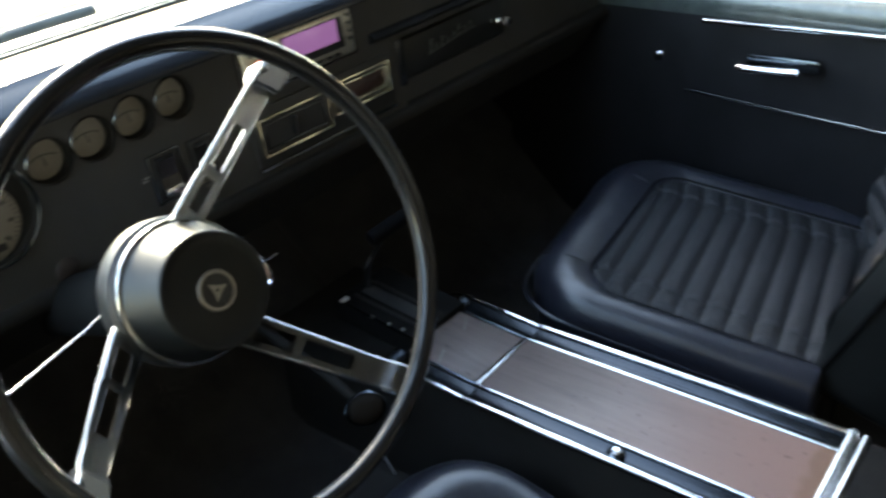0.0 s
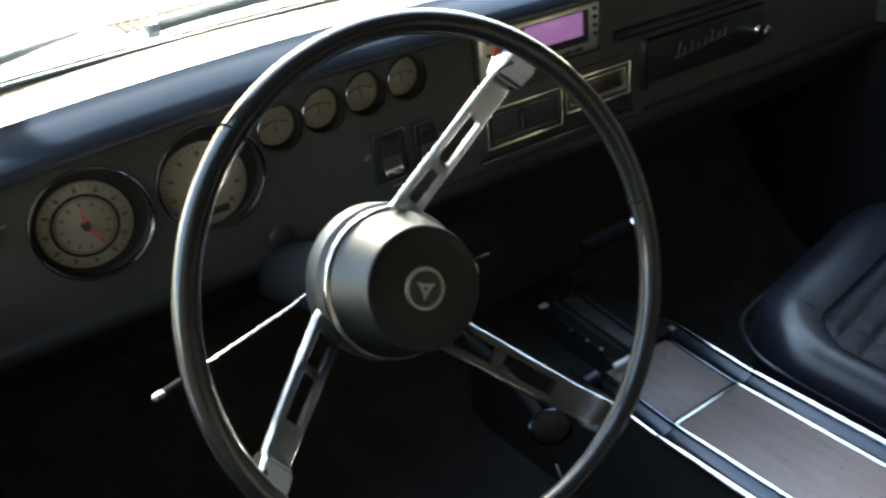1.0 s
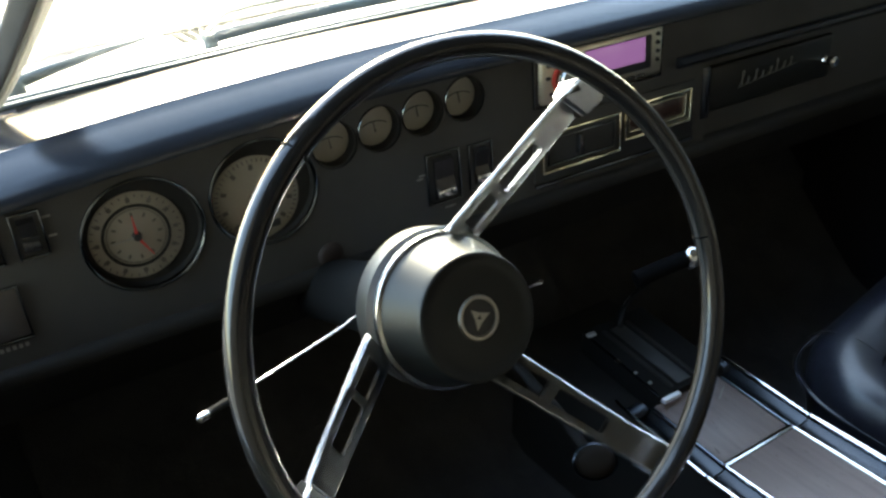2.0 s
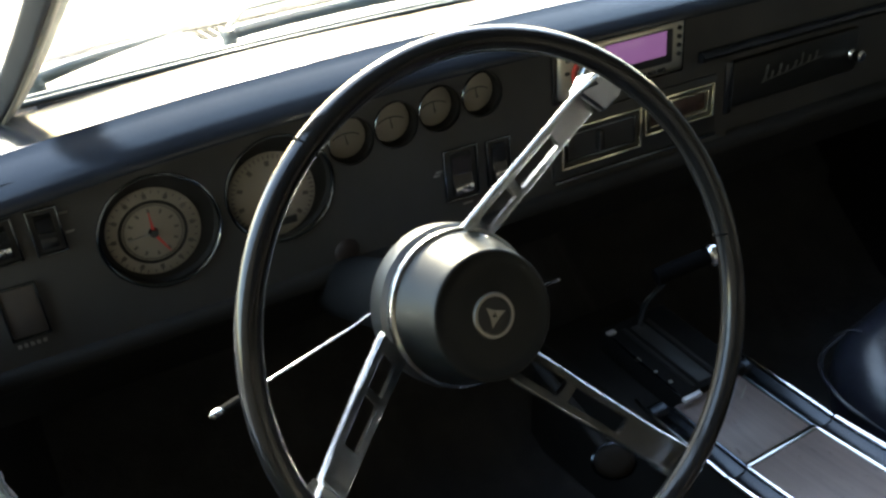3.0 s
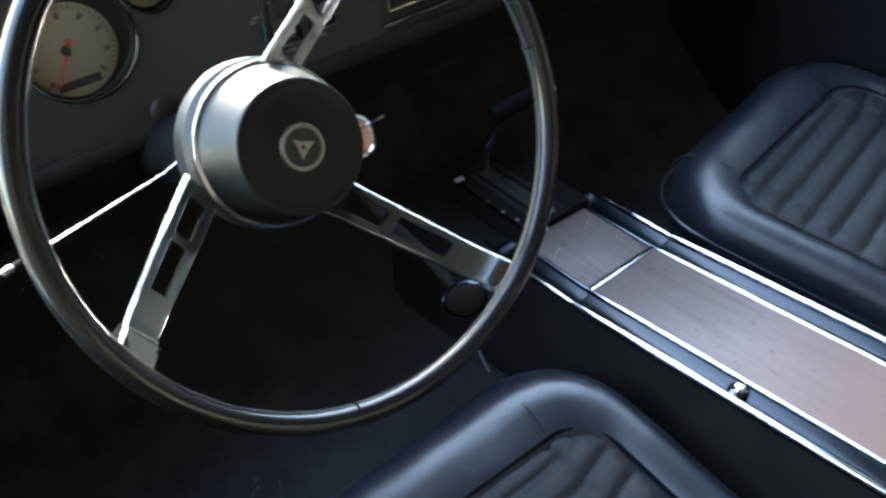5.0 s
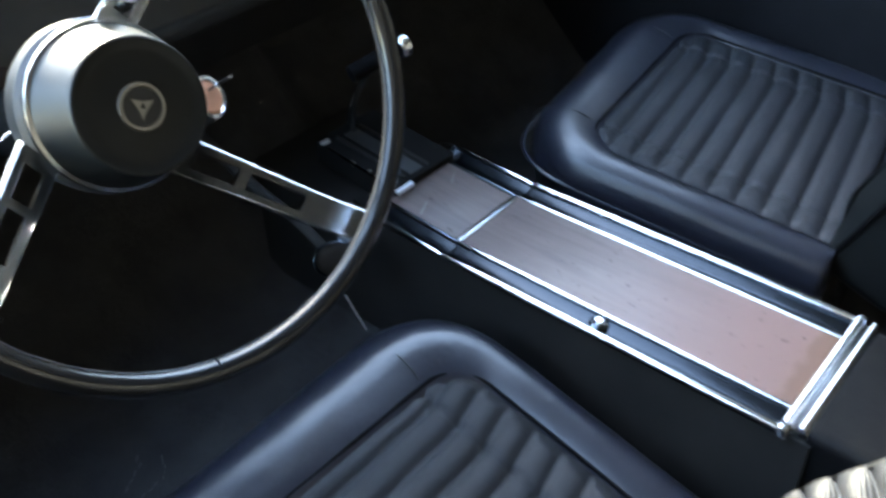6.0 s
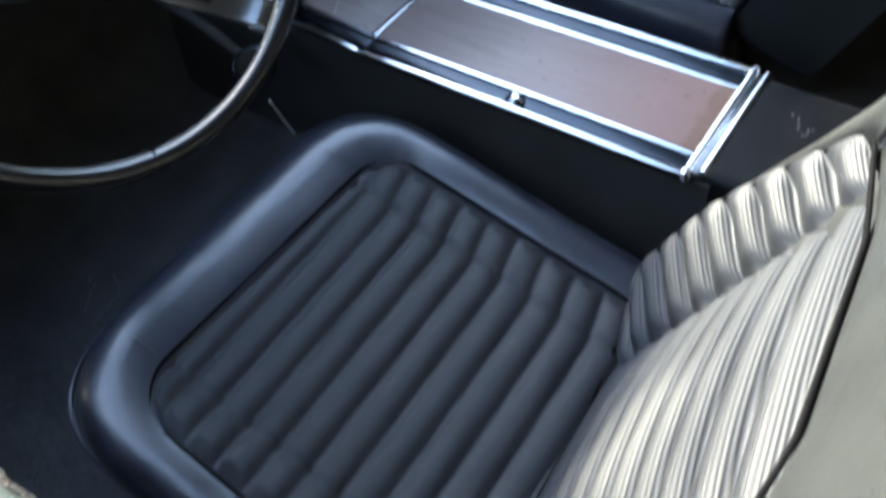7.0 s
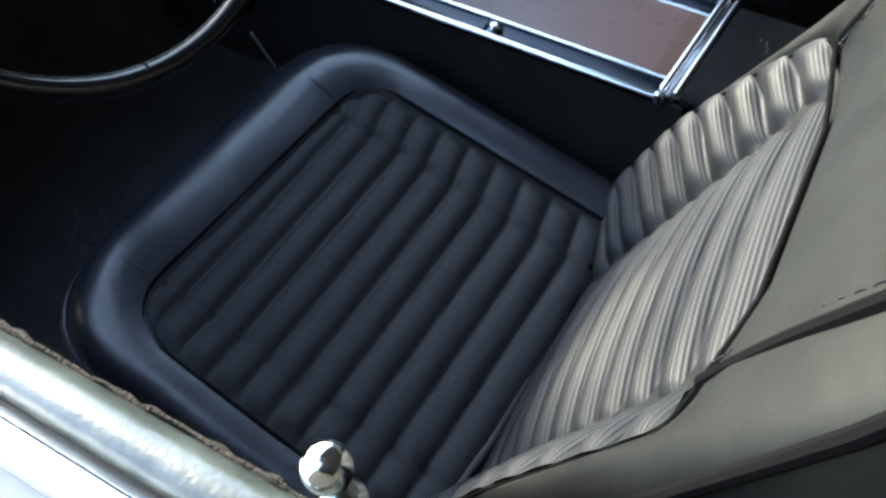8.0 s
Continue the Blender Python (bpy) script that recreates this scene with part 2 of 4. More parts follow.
def link(name, bm, mat, smooth=True, angle=40.0):
    me = bpy.data.meshes.new(name)
    bmesh.ops.recalc_face_normals(bm, faces=bm.faces)
    for f in bm.faces:
        f.smooth = smooth
    if smooth:
        for e in bm.edges:
            if len(e.link_faces) == 2 and e.calc_face_angle(0.0) > radians(angle):
                e.smooth = False
    bm.to_mesh(me)
    bm.free()
    me.materials.append(mat)
    return me


def part(name, bm, mat, parent, label="", smooth=True, angle=40.0):
    """One mesh, given in world metres, as a part of a thing or of a part."""
    o = ORIGIN[parent.name]
    bm.transform(Matrix.Translation(-o))
    ob = new(name, link(name, bm, mat, smooth, angle))
    ob.parent = parent
    ORIGIN[ob.name] = o
    return tagged(ob, label)


def setting(name, bm, mat, label, category, smooth=True, angle=40.0):
    ob = new(name, link(name, bm, mat, smooth, angle))
    ORIGIN[ob.name] = Vector((0, 0, 0))
    return tagged(ob, label, category, "", "structure")


def box(x0, x1, y0, y1, z0, z1, bevel=0.0, seg=2, bm=None):
    own = bmesh.new()
    bmesh.ops.create_cube(own, size=1.0, matrix=Matrix.LocRotScale(((x0 + x1) / 2, (y0 + y1) / 2, (z0 + z1) / 2), None, (abs(x1 - x0), abs(y1 - y0), abs(z1 - z0))))
    if bevel:
        bmesh.ops.bevel(own, geom=own.edges[:], offset=bevel, segments=seg, profile=0.5, affect="EDGES")
    return merge(bm, own)


def merge(bm, other):
    if bm is None:
        return other
    me = bpy.data.meshes.new("tmp")
    other.to_mesh(me)
    other.free()
    bm.from_mesh(me)
    bpy.data.meshes.remove(me)
    return bm


def lathe(profile, m, seg=40, bm=None, closed=False):
    """Profile of (radius, height) pairs turned round the z axis of m."""
    own = bmesh.new()
    rings = []
    for r, z in profile:
        if r < 1e-6:
            rings.append([own.verts.new((0, 0, z))])
        else:
            rings.append([own.verts.new((r * math.cos(a), r * math.sin(a), z)) for a in (2 * math.pi * i / seg for i in range(seg))])
    pairs = list(zip(rings, rings[1:])) + ([(rings[-1], rings[0])] if closed else [])
    for a, b in pairs:
        for i in range(seg):
            j = (i + 1) % seg
            if len(a) == 1 and len(b) == 1:
                break
            if len(a) == 1:
                own.faces.new((a[0], b[i], b[j]))
            elif len(b) == 1:
                own.faces.new((a[i], a[j], b[0]))
            else:
                own.faces.new((a[i], a[j], b[j], b[i]))
    own.transform(m)
    return merge(bm, own)


def tube(points, radius, closed=False, seg=10, bm=None, flat=1.0):
    """A round bar through points; radius a number or one for each point."""
    own = bmesh.new()
    pts = [Vector(p) for p in points]
    n = len(pts)
    rad = [radius] * n if isinstance(radius, (int, float)) else radius
    rings = []
    up = None
    for i, p in enumerate(pts):
        a = pts[(i - 1) % n] if (closed or i) else p
        b = pts[(i + 1) % n] if (closed or i < n - 1) else p
        d = (b - a).normalized()
        if up is None:
            up = d.orthogonal().normalized()
        up = (up - d * up.dot(d)).normalized()
        side = d.cross(up)
        rings.append([own.verts.new(p + rad[i] * (math.cos(t) * up + flat * math.sin(t) * side)) for t in (2 * math.pi * k / seg for k in range(seg))])
    for i in range(n if closed else n - 1):
        a, b = rings[i], rings[(i + 1) % n]
        for k in range(seg):
            own.faces.new((a[k], a[(k + 1) % seg], b[(k + 1) % seg], b[k]))
    if not closed:
        own.faces.new(rings[0])
        own.faces.new(rings[-1])
    return merge(bm, own)


def smooth_path(points, n=8):
    """A Catmull-Rom line through points."""
    p = [Vector(q) for q in points]
    p = [2 * p[0] - p[1], *p, 2 * p[-1] - p[-2]]
    out = []
    for i in range(1, len(p) - 2):
        for k in range(n):
            t = k / n
            out.append(0.5 * (2 * p[i] + (p[i + 1] - p[i - 1]) * t + (2 * p[i - 1] - 5 * p[i] + 4 * p[i + 1] - p[i + 2]) * t * t + (3 * p[i] - p[i - 1] - 3 * p[i + 1] + p[i + 2]) * t ** 3))
    out.append(p[-2])
    return out


def extrude_x(section, x0, x1, steps=1, bend=None, bm=None, caps=True):
    """A closed section of (y, z) pairs drawn out along x; bend(x) gives shifts in y and z."""
    own = bmesh.new()
    rows = []
    for i in range(steps + 1):
        x = x0 + (x1 - x0) * i / steps
        dy, dz = bend(x) if bend else (0, 0)
        rows.append([own.verts.new((x, y + dy, z + dz)) for y, z in section])
    for a, b in zip(rows, rows[1:]):
        for k in range(len(section)):
            j = (k + 1) % len(section)
            own.faces.new((a[k], a[j], b[j], b[k]))
    if caps:
        own.faces.new(rows[0])
        own.faces.new(rows[-1])
    return merge(bm, own)


def extrude_y(section, y0, y1, bm=None):
    """A closed section of (x, z) pairs drawn out along y."""
    own = bmesh.new()
    a = [own.verts.new((x, y0, z)) for x, z in section]
    b = [own.verts.new((x, y1, z)) for x, z in section]
    for k in range(len(section)):
        j = (k + 1) % len(section)
        own.faces.new((a[k], a[j], b[j], b[k]))
    own.faces.new(a)
    own.faces.new(b)
    return merge(bm, own)


def loft(rows, closed=False, cap=False, bm=None):
    own = bmesh.new()
    vs = [[own.verts.new(p) for p in row] for row in rows]
    for a, b in zip(vs, vs[1:]):
        m = len(a)
        for k in range(m if closed else m - 1):
            j = (k + 1) % m
            own.faces.new((a[k], a[j], b[j], b[k]))
    if cap:
        own.faces.new(vs[0])
        own.faces.new(vs[-1])
    return merge(bm, own)


def rounded(x0, x1, y0, y1, r, n=8):
    """Corner points of a rounded rectangle, anticlockwise; r: one radius or four (x0y0, x1y0, x1y1, x0y1)."""
    rs = [r] * 4 if isinstance(r, (int, float)) else r
    out = []
    for (cx, cy, a0), q in zip(((x0, y0, 180), (x1, y0, 270), (x1, y1, 0), (x0, y1, 90)), rs):
        sx, sy = (1 if cx == x0 else -1), (1 if cy == y0 else -1)
        for k in range(n + 1):
            a = radians(a0 + 90 * k / n)
            out.append((cx + sx * q + q * math.cos(a), cy + sy * q + q * math.sin(a)))
    return out


# ---- unseen walls and roof added to shade the car, open in front and on the driver's side ----
WALL = grained("grey_plaster", (0.08, 0.08, 0.077), (0.12, 0.118, 0.114), (0.8, 0.95), 90.0, 0.4, 1.5)
setting("wall_shade_right", box(2.2, 2.35, -3.4, 1.0, 0.0, 2.5), WALL, "unseen dark grey wall added beside the car to block light", "wall", False)
setting("wall_shade_rear", box(-1.5, 2.35, -3.55, -3.4, 0.0, 2.5), WALL, "unseen dark grey wall added behind the car to block light", "wall", False)
setting("wall_shade_left", box(-1.65, -1.5, -3.55, -0.15, 0.0, 2.5), WALL, "unseen dark grey wall added on the driver's side behind the car to block light", "wall", False)
setting("ceiling_shade", box(-1.65, -0.8, -3.55, -0.25, 2.5, 2.62, 0, 2, box(-0.8, 2.35, -3.55, 0.3, 2.5, 2.62)), WALL, "unseen dark grey roof added over the car to block light", "ceiling", False)


# ---- the car's shell ----
setting("ground", box(-400, 400, -400, 400, -0.3, 0.0), GROUND, "grey sunlit concrete ground round the car", "ground")
bm = bmesh.new()
GRID = 60
pts = [[(-0.86 + 1.72 * i / GRID, -1.0 + 1.75 * j / 40, 0.262 + 0.02 * noise.noise(Vector((i * 0.3, j * 0.3, 0))) * 0.4
         + 0.12 * math.exp(-((-0.86 + 1.72 * i / GRID) / 0.085) ** 4) + max(0.0, (-1.0 + 1.75 * j / 40) - 0.42) * 0.9) for i in range(GRID + 1)] for j in range(41)]
loft(pts, bm=bm)
bmesh.ops.solidify(bm, geom=bm.faces[:], thickness=0.02)
carpet = setting("floor", bm, CARPET, "black carpet over the car floor and transmission tunnel", "carpet")
setting("wall_front", extrude_x([(0.68, 0.2), (0.72, 0.2), (0.72, 0.93), (0.68, 0.93)], -0.8, 0.8), CARPET, "black firewall below the dashboard", "firewall")
setting("wall_back", extrude_x([(-1.05, 0.25), (-1.01, 0.25), (-1.12, 0.92), (-1.60, 0.95), (-1.60, 0.91), (-1.15, 0.88)], -0.74, 0.74), CARPET, "black trim closing the cabin behind the seats", "bulkhead")
setting("wall_back_upper", extrude_x([(-1.24, 0.90), (-1.28, 0.90), (-1.30, 1.25), (-1.26, 1.26)], -0.62, 0.62), CARPET, "black panel closing the cabin above the rear shelf", "bulkhead")
roof = []
for j in range(13):
    y = -0.12 - 1.1 * j / 12
    roof.append([(x, y + 0.1 * (x / 0.6) ** 2 * (-1 if j == 0 else 0), 1.335 + 0.03 * (1 - (x / 0.6) ** 2) - 0.1 * (j / 12) ** 3) for x in [-0.6 + 1.2 * i / 16 for i in range(17)]])
bm = loft(roof)
bmesh.ops.solidify(bm, geom=bm.faces[:], thickness=0.03)
setting("ceiling", bm, HEADLINER, "grey fabric headliner under the car roof", "headliner")


def sweep(points, section, inward, bm=None):
    """A section of (across, inward) pairs carried along points; inward: a rough way for its second axis."""
    pts = [Vector(p) for p in points]
    rows = []
    for i, p in enumerate(pts):
        d = (pts[min(i + 1, len(pts) - 1)] - pts[max(i - 1, 0)]).normalized()
        v = (Vector(inward) - d * Vector(inward).dot(d)).normalized()
        u = d.cross(v)
        rows.append([p + u * a + v * b for a, b in section])
    return loft(rows, True, True, bm)


def pillar(points, half, depth, name, label, inward):
    p = smooth_path(points, 6)
    flat = rounded(-half, half, -depth, depth, depth * 0.45, 3)
    ob = setting(name, sweep(p, flat, inward), PILLAR, label, "pillar")
    bead = rounded(-half * 0.86, -half * 0.40, depth * 0.9, depth * 1.35, depth * 0.2, 2)
    part("weatherstrip", sweep(p, bead, inward), BEAD, ob, "beige rubber weatherstrip")


for side, tag in ((-1, "driver"), (1, "passenger")):
    pillar([(side * 0.750, 0.67, 0.895), (side * 0.698, 0.52, 0.985), (side * 0.652, 0.35, 1.090), (side * 0.61, 0.15, 1.21), (side * 0.585, -0.10, 1.325)], 0.026, 0.011, "pillar_front", "dark windscreen pillar on the " + tag + "'s side", (-side * 0.75, -1.0, -0.2))
    pillar([(side * 0.585, -0.10, 1.330), (side * 0.585, -0.7, 1.340), (side * 0.60, -1.2, 1.26), (side * 0.68, -1.55, 0.95)], 0.03, 0.014, "rail_roof", "dark roof rail above the " + tag + "'s window", (-side, 0, -0.6))
    bm = loft([[(side * 0.74, y, z) for y in (-1.0, -1.3, -1.6)] for z in (0.2, 0.55, 0.9)])
    bmesh.ops.solidify(bm, geom=bm.faces[:], thickness=0.03)
    setting("wall_side", bm, PANEL, "dark inner side panel behind the " + tag + "'s door", "side panel")

glass_rows = []
for j in range(9):
    s = j / 8
    glass_rows.append([(x * (0.76 - 0.17 * s - 0.09 * s * (1 - s)) / 0.74, 0.62 - 0.72 * s + 0.07 * (1 - (x / 0.74) ** 2) * (1 - s), 0.945 + 0.385 * s) for x in [-0.74 + 1.48 * i / 20 for i in range(21)]])
bm = loft(glass_rows)
bmesh.ops.solidify(bm, geom=bm.faces[:], thickness=0.005)
glass = setting("window_1", bm, GLASS, "clear curved windscreen above the dashboard", "windscreen")
glass.visible_shadow = False
for dy, dz, r, mat, what in ((0.0, 0.0, 0.0072, HAZE_GREY, "grey rubber gasket along the windscreen foot"), (-0.028, 0.004, 0.0042, HAZE_GREY, "thin grey bead along the windscreen foot")):
    setting("trim", tube(smooth_path([(x, 0.625 + dy + 0.07 * (1 - (x / 0.74) ** 2), 0.942 + dz) for x in (-0.74, -0.5, -0.25, 0, 0.25, 0.5, 0.74)], 6), r), mat, what, "gasket")

# hood and cowl beyond the windscreen
hood = [[(x, y + 0.07 * (1 - (x / 0.8) ** 2), 0.905 - 0.04 * (y - 0.95) + 0.03 * (1 - abs(x / 0.8) ** 3) - 0.06 * max(0, y - 1.7)) for x in [-0.85 + 1.7 * i / 24 for i in range(25)]] for y in [0.92 + 1.25 * j / 14 for j in range(15)]]
bm = loft(hood)
bmesh.ops.solidify(bm, geom=bm.faces[:], thickness=0.02)
setting("hood", bm, PAINT, "pale sunlit bonnet beyond the windscreen", "bonnet")
cowl = setting("cowl", extrude_x([(0.66, 0.90), (0.66, 0.93), (0.86, 0.925), (0.92, 0.915), (0.945, 0.911), (1.02, 0.904), (1.02, 0.88)], -0.82, 0.82, 24, lambda x: (0.07 * (1 - (x / 0.8) ** 2), 0.0)), PAINT, "pale painted cowl panel with a row of air slots", "cowl")
for k in range(19):
    x = -0.418 + 0.0165 * k
    dy = 0.07 * (1 - (x / 0.8) ** 2)
    slot = extrude_x([(0.785 + dy, 0.9262), (0.86 + dy, 0.9240), (0.93 + dy, 0.9110), (0.93 + dy, 0.9152), (0.86 + dy, 0.9268), (0.785 + dy, 0.9288)], x, x + 0.0105)
    part("slot", slot, MATT, cowl, "", False)
wiper = thing("wiper", (-0.40, 0.77, 0.94), "windscreen wiper coloured hazy grey, lying on the foot of the glass", "wiper", "wipers")
part("pivot", lathe([(0, 0.014), (0.008, 0.013), (0.010, 0.006), (0.012, -0.012)], Matrix.Translation((-0.395, 0.760, 0.938)), 20), HAZE_GREY, wiper)
part("arm", tube(smooth_path([(-0.395, 0.765, 0.952), (-0.37, 0.80, 0.957), (-0.34, 0.86, 0.954), (-0.28, 0.90, 0.950), (-0.20, 0.92, 0.948)], 6), 0.0035), HAZE_GREY, wiper, "thin curved arm")
part("blade", tube(smooth_path([(-0.405, 0.762, 0.944), (-0.30, 0.782, 0.945), (-0.18, 0.795, 0.945), (-0.06, 0.800, 0.944)], 6), 0.0110, False, 10, None, 0.6), HAZE_GREY, wiper, "flat dark blade")
left_wiper = thing("wiper", (-0.67, 0.70, 0.94), "windscreen wiper coloured hazy grey, beside the driver's pillar", "wiper", "wipers")
part("pivot", lathe([(0, 0.016), (0.010, 0.015), (0.012, 0.007), (0.013, -0.012)], Matrix.Translation((-0.668, 0.695, 0.938)), 20), HAZE_GREY, left_wiper)
part("arm", tube([(-0.676, 0.687, 0.949), (-0.66, 0.70, 0.951), (-0.62, 0.73, 0.952), (-0.56, 0.775, 0.950), (-0.49, 0.825, 0.946), (-0.47, 0.84, 0.945)], [0.006, 0.0095, 0.009, 0.0065, 0.0035, 0.001]), HAZE_GREY, left_wiper)


# ---- dashboard ----
def dash_bend(x):
    return (0.0, -0.026 * max(0.0, (abs(x) - 0.25) / 0.5) ** 2)


dash = thing("dashboard", (0.0, 0.45, 0.72), "black padded vinyl dashboard with round cream dials", "dashboard")
pad_section = [(0.635, 0.950), (0.56, 0.966), (0.47, 0.981), (0.40, 0.9895), (0.362, 0.9925), (0.3582, 0.9928), (0.3570, 0.9926), (0.3562, 0.9921), (0.3552, 0.9914), (0.343, 0.9860), (0.331, 0.9810), (0.319, 0.9742), (0.309, 0.967), (0.304, 0.960), (0.305, 0.954), (0.314, 0.951), (0.33, 0.950), (0.36, 0.948), (0.62, 0.92)]
part("pad", extrude_x(pad_section, -0.785, 0.78, 40, dash_bend), PAD, dash, "black padded vinyl top, sunlit", True, 60)
YF = 0.322
HOLES = [(-0.609, 0.867, 0.0585), (-0.481, 0.8755, 0.0575), (-0.396, 0.907, 0.0255), (-0.341, 0.912, 0.0255), (-0.286, 0.917, 0.0255), (-0.230, 0.921, 0.0255)]


def ring_cell(bm, x0, x1, z0, z1, cx, cz, r, y):
    """A rectangle with a round hole."""
    angles = sorted([2 * math.pi * k / 40 for k in range(40)] + [math.atan2(z - cz, x - cx) % (2 * math.pi) for x in (x0, x1) for z in (z0, z1)])
    inner, outer = [], []
    for a in angles:
        c, s = math.cos(a), math.sin(a)
        k = min(((x1 if c > 0 else x0) - cx) / c if abs(c) > 1e-9 else 1e9, ((z1 if s > 0 else z0) - cz) / s if abs(s) > 1e-9 else 1e9)
        inner.append(bm.verts.new((cx + r * c, y, cz + r * s)))
        outer.append(bm.verts.new((cx + k * c, y, cz + k * s)))
    for i in range(len(angles)):
        j = (i + 1) % len(angles)
        bm.faces.new((inner[i], inner[j], outer[j], outer[i]))


def patch(bm, x0, x1, z0, z1, y):
    bm.faces.new([bm.verts.new(p) for p in ((x0, y, z0), (x1, y, z0), (x1, y, z1), (x0, y, z1))])


bm = bmesh.new()
ZT, ZB = 0.953, 0.768
ring_cell(bm, -0.675, -0.543, ZB, ZT, *HOLES[0], YF)
ring_cell(bm, -0.543, -0.4215, ZB, ZT, *HOLES[1], YF)
edges = [-0.4215, -0.3685, -0.3135, -0.258, -0.19]
for (x0, x1), h in zip(zip(edges, edges[1:]), HOLES[2:]):
    ring_cell(bm, x0, x1, 0.872, ZT, *h, YF)
patch(bm, -0.4215, -0.19, ZB, 0.872, YF)
patch(bm, -0.83, -0.675, ZB, ZT, YF)
patch(bm, -0.19, 0.78, 0.880, ZT, YF)
patch(bm, -0.19, 0.16, ZB, 0.880, YF)
patch(bm, 0.16, 0.78, ZB, 0.880, YF + 0.012)
bmesh.ops.remove_doubles(bm, verts=bm.verts[:], dist=1e-5)
part("face_panel", bm, FACE, dash, "matt black instrument panel face", False)
part("lower_lip", extrude_x([(0.316, 0.770), (0.312, 0.764), (0.312, 0.752), (0.318, 0.746), (0.335, 0.744), (0.335, 0.770)], -0.83, 0.78), PANEL, dash, "padded lower edge", True, 60)
part("ledge", extrude_x([(0.334, 0.884), (0.314, 0.888), (0.310, 0.894), (0.314, 0.900), (0.334, 0.904)], 0.10, 0.775), PAD, dash, "thin padded ledge above the glove box", True, 60)
part("underside", extrude_x([(0.33, 0.746), (0.40, 0.66), (0.66, 0.55), (0.70, 0.60), (0.45, 0.76)], -0.83, 0.78), PANEL, dash, "black underside", False)


def facing(x, y, z):
    """A frame whose z axis points to the driver."""
    return Matrix.Translation((x, y, z)) @ Matrix.Rotation(radians(90), 4, "X")


def dial_marks(cx, cz, y, r0, r1, count, start, sweep, width, mat, parent, name="scale_mark"):
    """Marks round a dial: fine ones as one part, numerals one by one."""
    fine = bmesh.new() if name == "scale_mark" else None
    for k in range(count):
        a = radians(start + sweep * k / max(1, count - 1))
        m = facing(cx, y, cz) @ Matrix.Rotation(a, 4, "Z")
        own = bmesh.new()
        bmesh.ops.create_cube(own, size=1.0, matrix=m @ Matrix.LocRotScale(((r0 + r1) / 2, 0, 0), None, (r1 - r0, width, 0.0006)))
        if fine:
            merge(fine, own)
        else:
            part(name, own, mat, parent, "", False)
    if fine:
        tagged(part(name, fine, mat, parent, "", False), kind="stuff")


def needle(cx, cz, y, length, tail, angle, width, parent, mat, name="needle"):
    m = facing(cx, y, cz) @ Matrix.Rotation(radians(angle), 4, "Z")
    own = bmesh.new()
    v = [own.verts.new(m @ Vector(p)) for p in ((-tail, -width, 0), (length, -width * 0.25, 0), (length, width * 0.25, 0), (-tail, width, 0), (-tail, -width, 0.0012), (length, -width * 0.25, 0.0012), (length, width * 0.25, 0.0012), (-tail, width, 0.0012))]
    for q in ((0, 1, 2, 3), (4, 5, 6, 7), (0, 1, 5, 4), (1, 2, 6, 5), (2, 3, 7, 6), (3, 0, 4, 7)):
        own.faces.new([v[i] for i in q])
    part(name, own, mat, parent, "", False)


def gauge(cx, cz, r, deep, kind, face_r, dx=0.0, dz=0.0):
    """A well with a dial at its bottom; dx, dz: how far the dial sits off the well's middle."""
    yd = YF + deep
    cup = part("gauge", lathe([(r, 0.0), (r * 0.99, -deep * 0.6), (r * 0.97, -deep - 0.001), (0, -deep - 0.003)], facing(cx, YF, cz), 48), PANEL, dash, "round cream dial sunk in a black well" if kind != "small" else "small round cream dial sunk in a black well")
    part("bezel", lathe([(r * 0.985, -0.003), (r * 0.99, 0.0015), (r * 1.015, 0.0028), (r * 1.045, 0.002), (r * 1.055, -0.001)], facing(cx, YF, cz), 48), DARK_CHROME, cup, "thin dark chrome rim")
    part("dial", lathe([(0, 0.0008), (face_r, 0.0008), (face_r + 0.001, 0.0), (face_r + 0.001, -0.002)], facing(cx + dx, yd, cz + dz), 40), DIAL, cup, "cream dial")
    return cup, yd - 0.0014


cup, y = gauge(*HOLES[0], 0.011, "clock", 0.0460, -0.0055, -0.003)
gx, gz = -0.6155, 0.864
dial_marks(gx, gz, y, 0.0415, 0.0445, 36, 0, 350, 0.0008, INK, cup)
dial_marks(gx, gz, y, 0.0365, 0.0415, 12, 0, 330, 0.0042, NUMERAL, cup, "numeral_bar")
part("ring", lathe([(0.0310, 0), (0.0313, 0.0008), (0.0340, 0.0008), (0.0343, 0)], facing(gx, y, gz), 40), PANEL, cup)
part("ring", lathe([(0.0285, 0), (0.0287, 0.0005), (0.0293, 0.0005), (0.0295, 0)], facing(gx, y, gz), 40), NUMERAL, cup)
dial_marks(gx, gz, y, 0.021, 0.0255, 12, 0, 330, 0.0022, NUMERAL, cup, "inner_mark")
needle(gx, gz, y - 0.003, 0.023, 0.0, 91, 0.0018, cup, RED)
needle(gx, gz, y - 0.003, 0.0255, 0.0, -63, 0.0018, cup, RED)
needle(gx, gz, y - 0.003, 0.026, 0.0, 182, 0.0010, cup, PALE)
part("needle_hub", lathe([(0, 0.006), (0.004, 0.0055), (0.005, 0)], facing(gx, y, gz), 20), INK, cup)
cup, y = gauge(*HOLES[1], 0.011, "speed", 0.0470, -0.0075, -0.0085)
gx, gz = -0.4885, 0.867
dial_marks(gx, gz, y, 0.0415, 0.0455, 40, -45, 270, 0.0008, INK, cup)
dial_marks(gx, gz, y, 0.0335, 0.0395, 9, -45, 270, 0.0044, NUMERAL, cup, "numeral_bar")
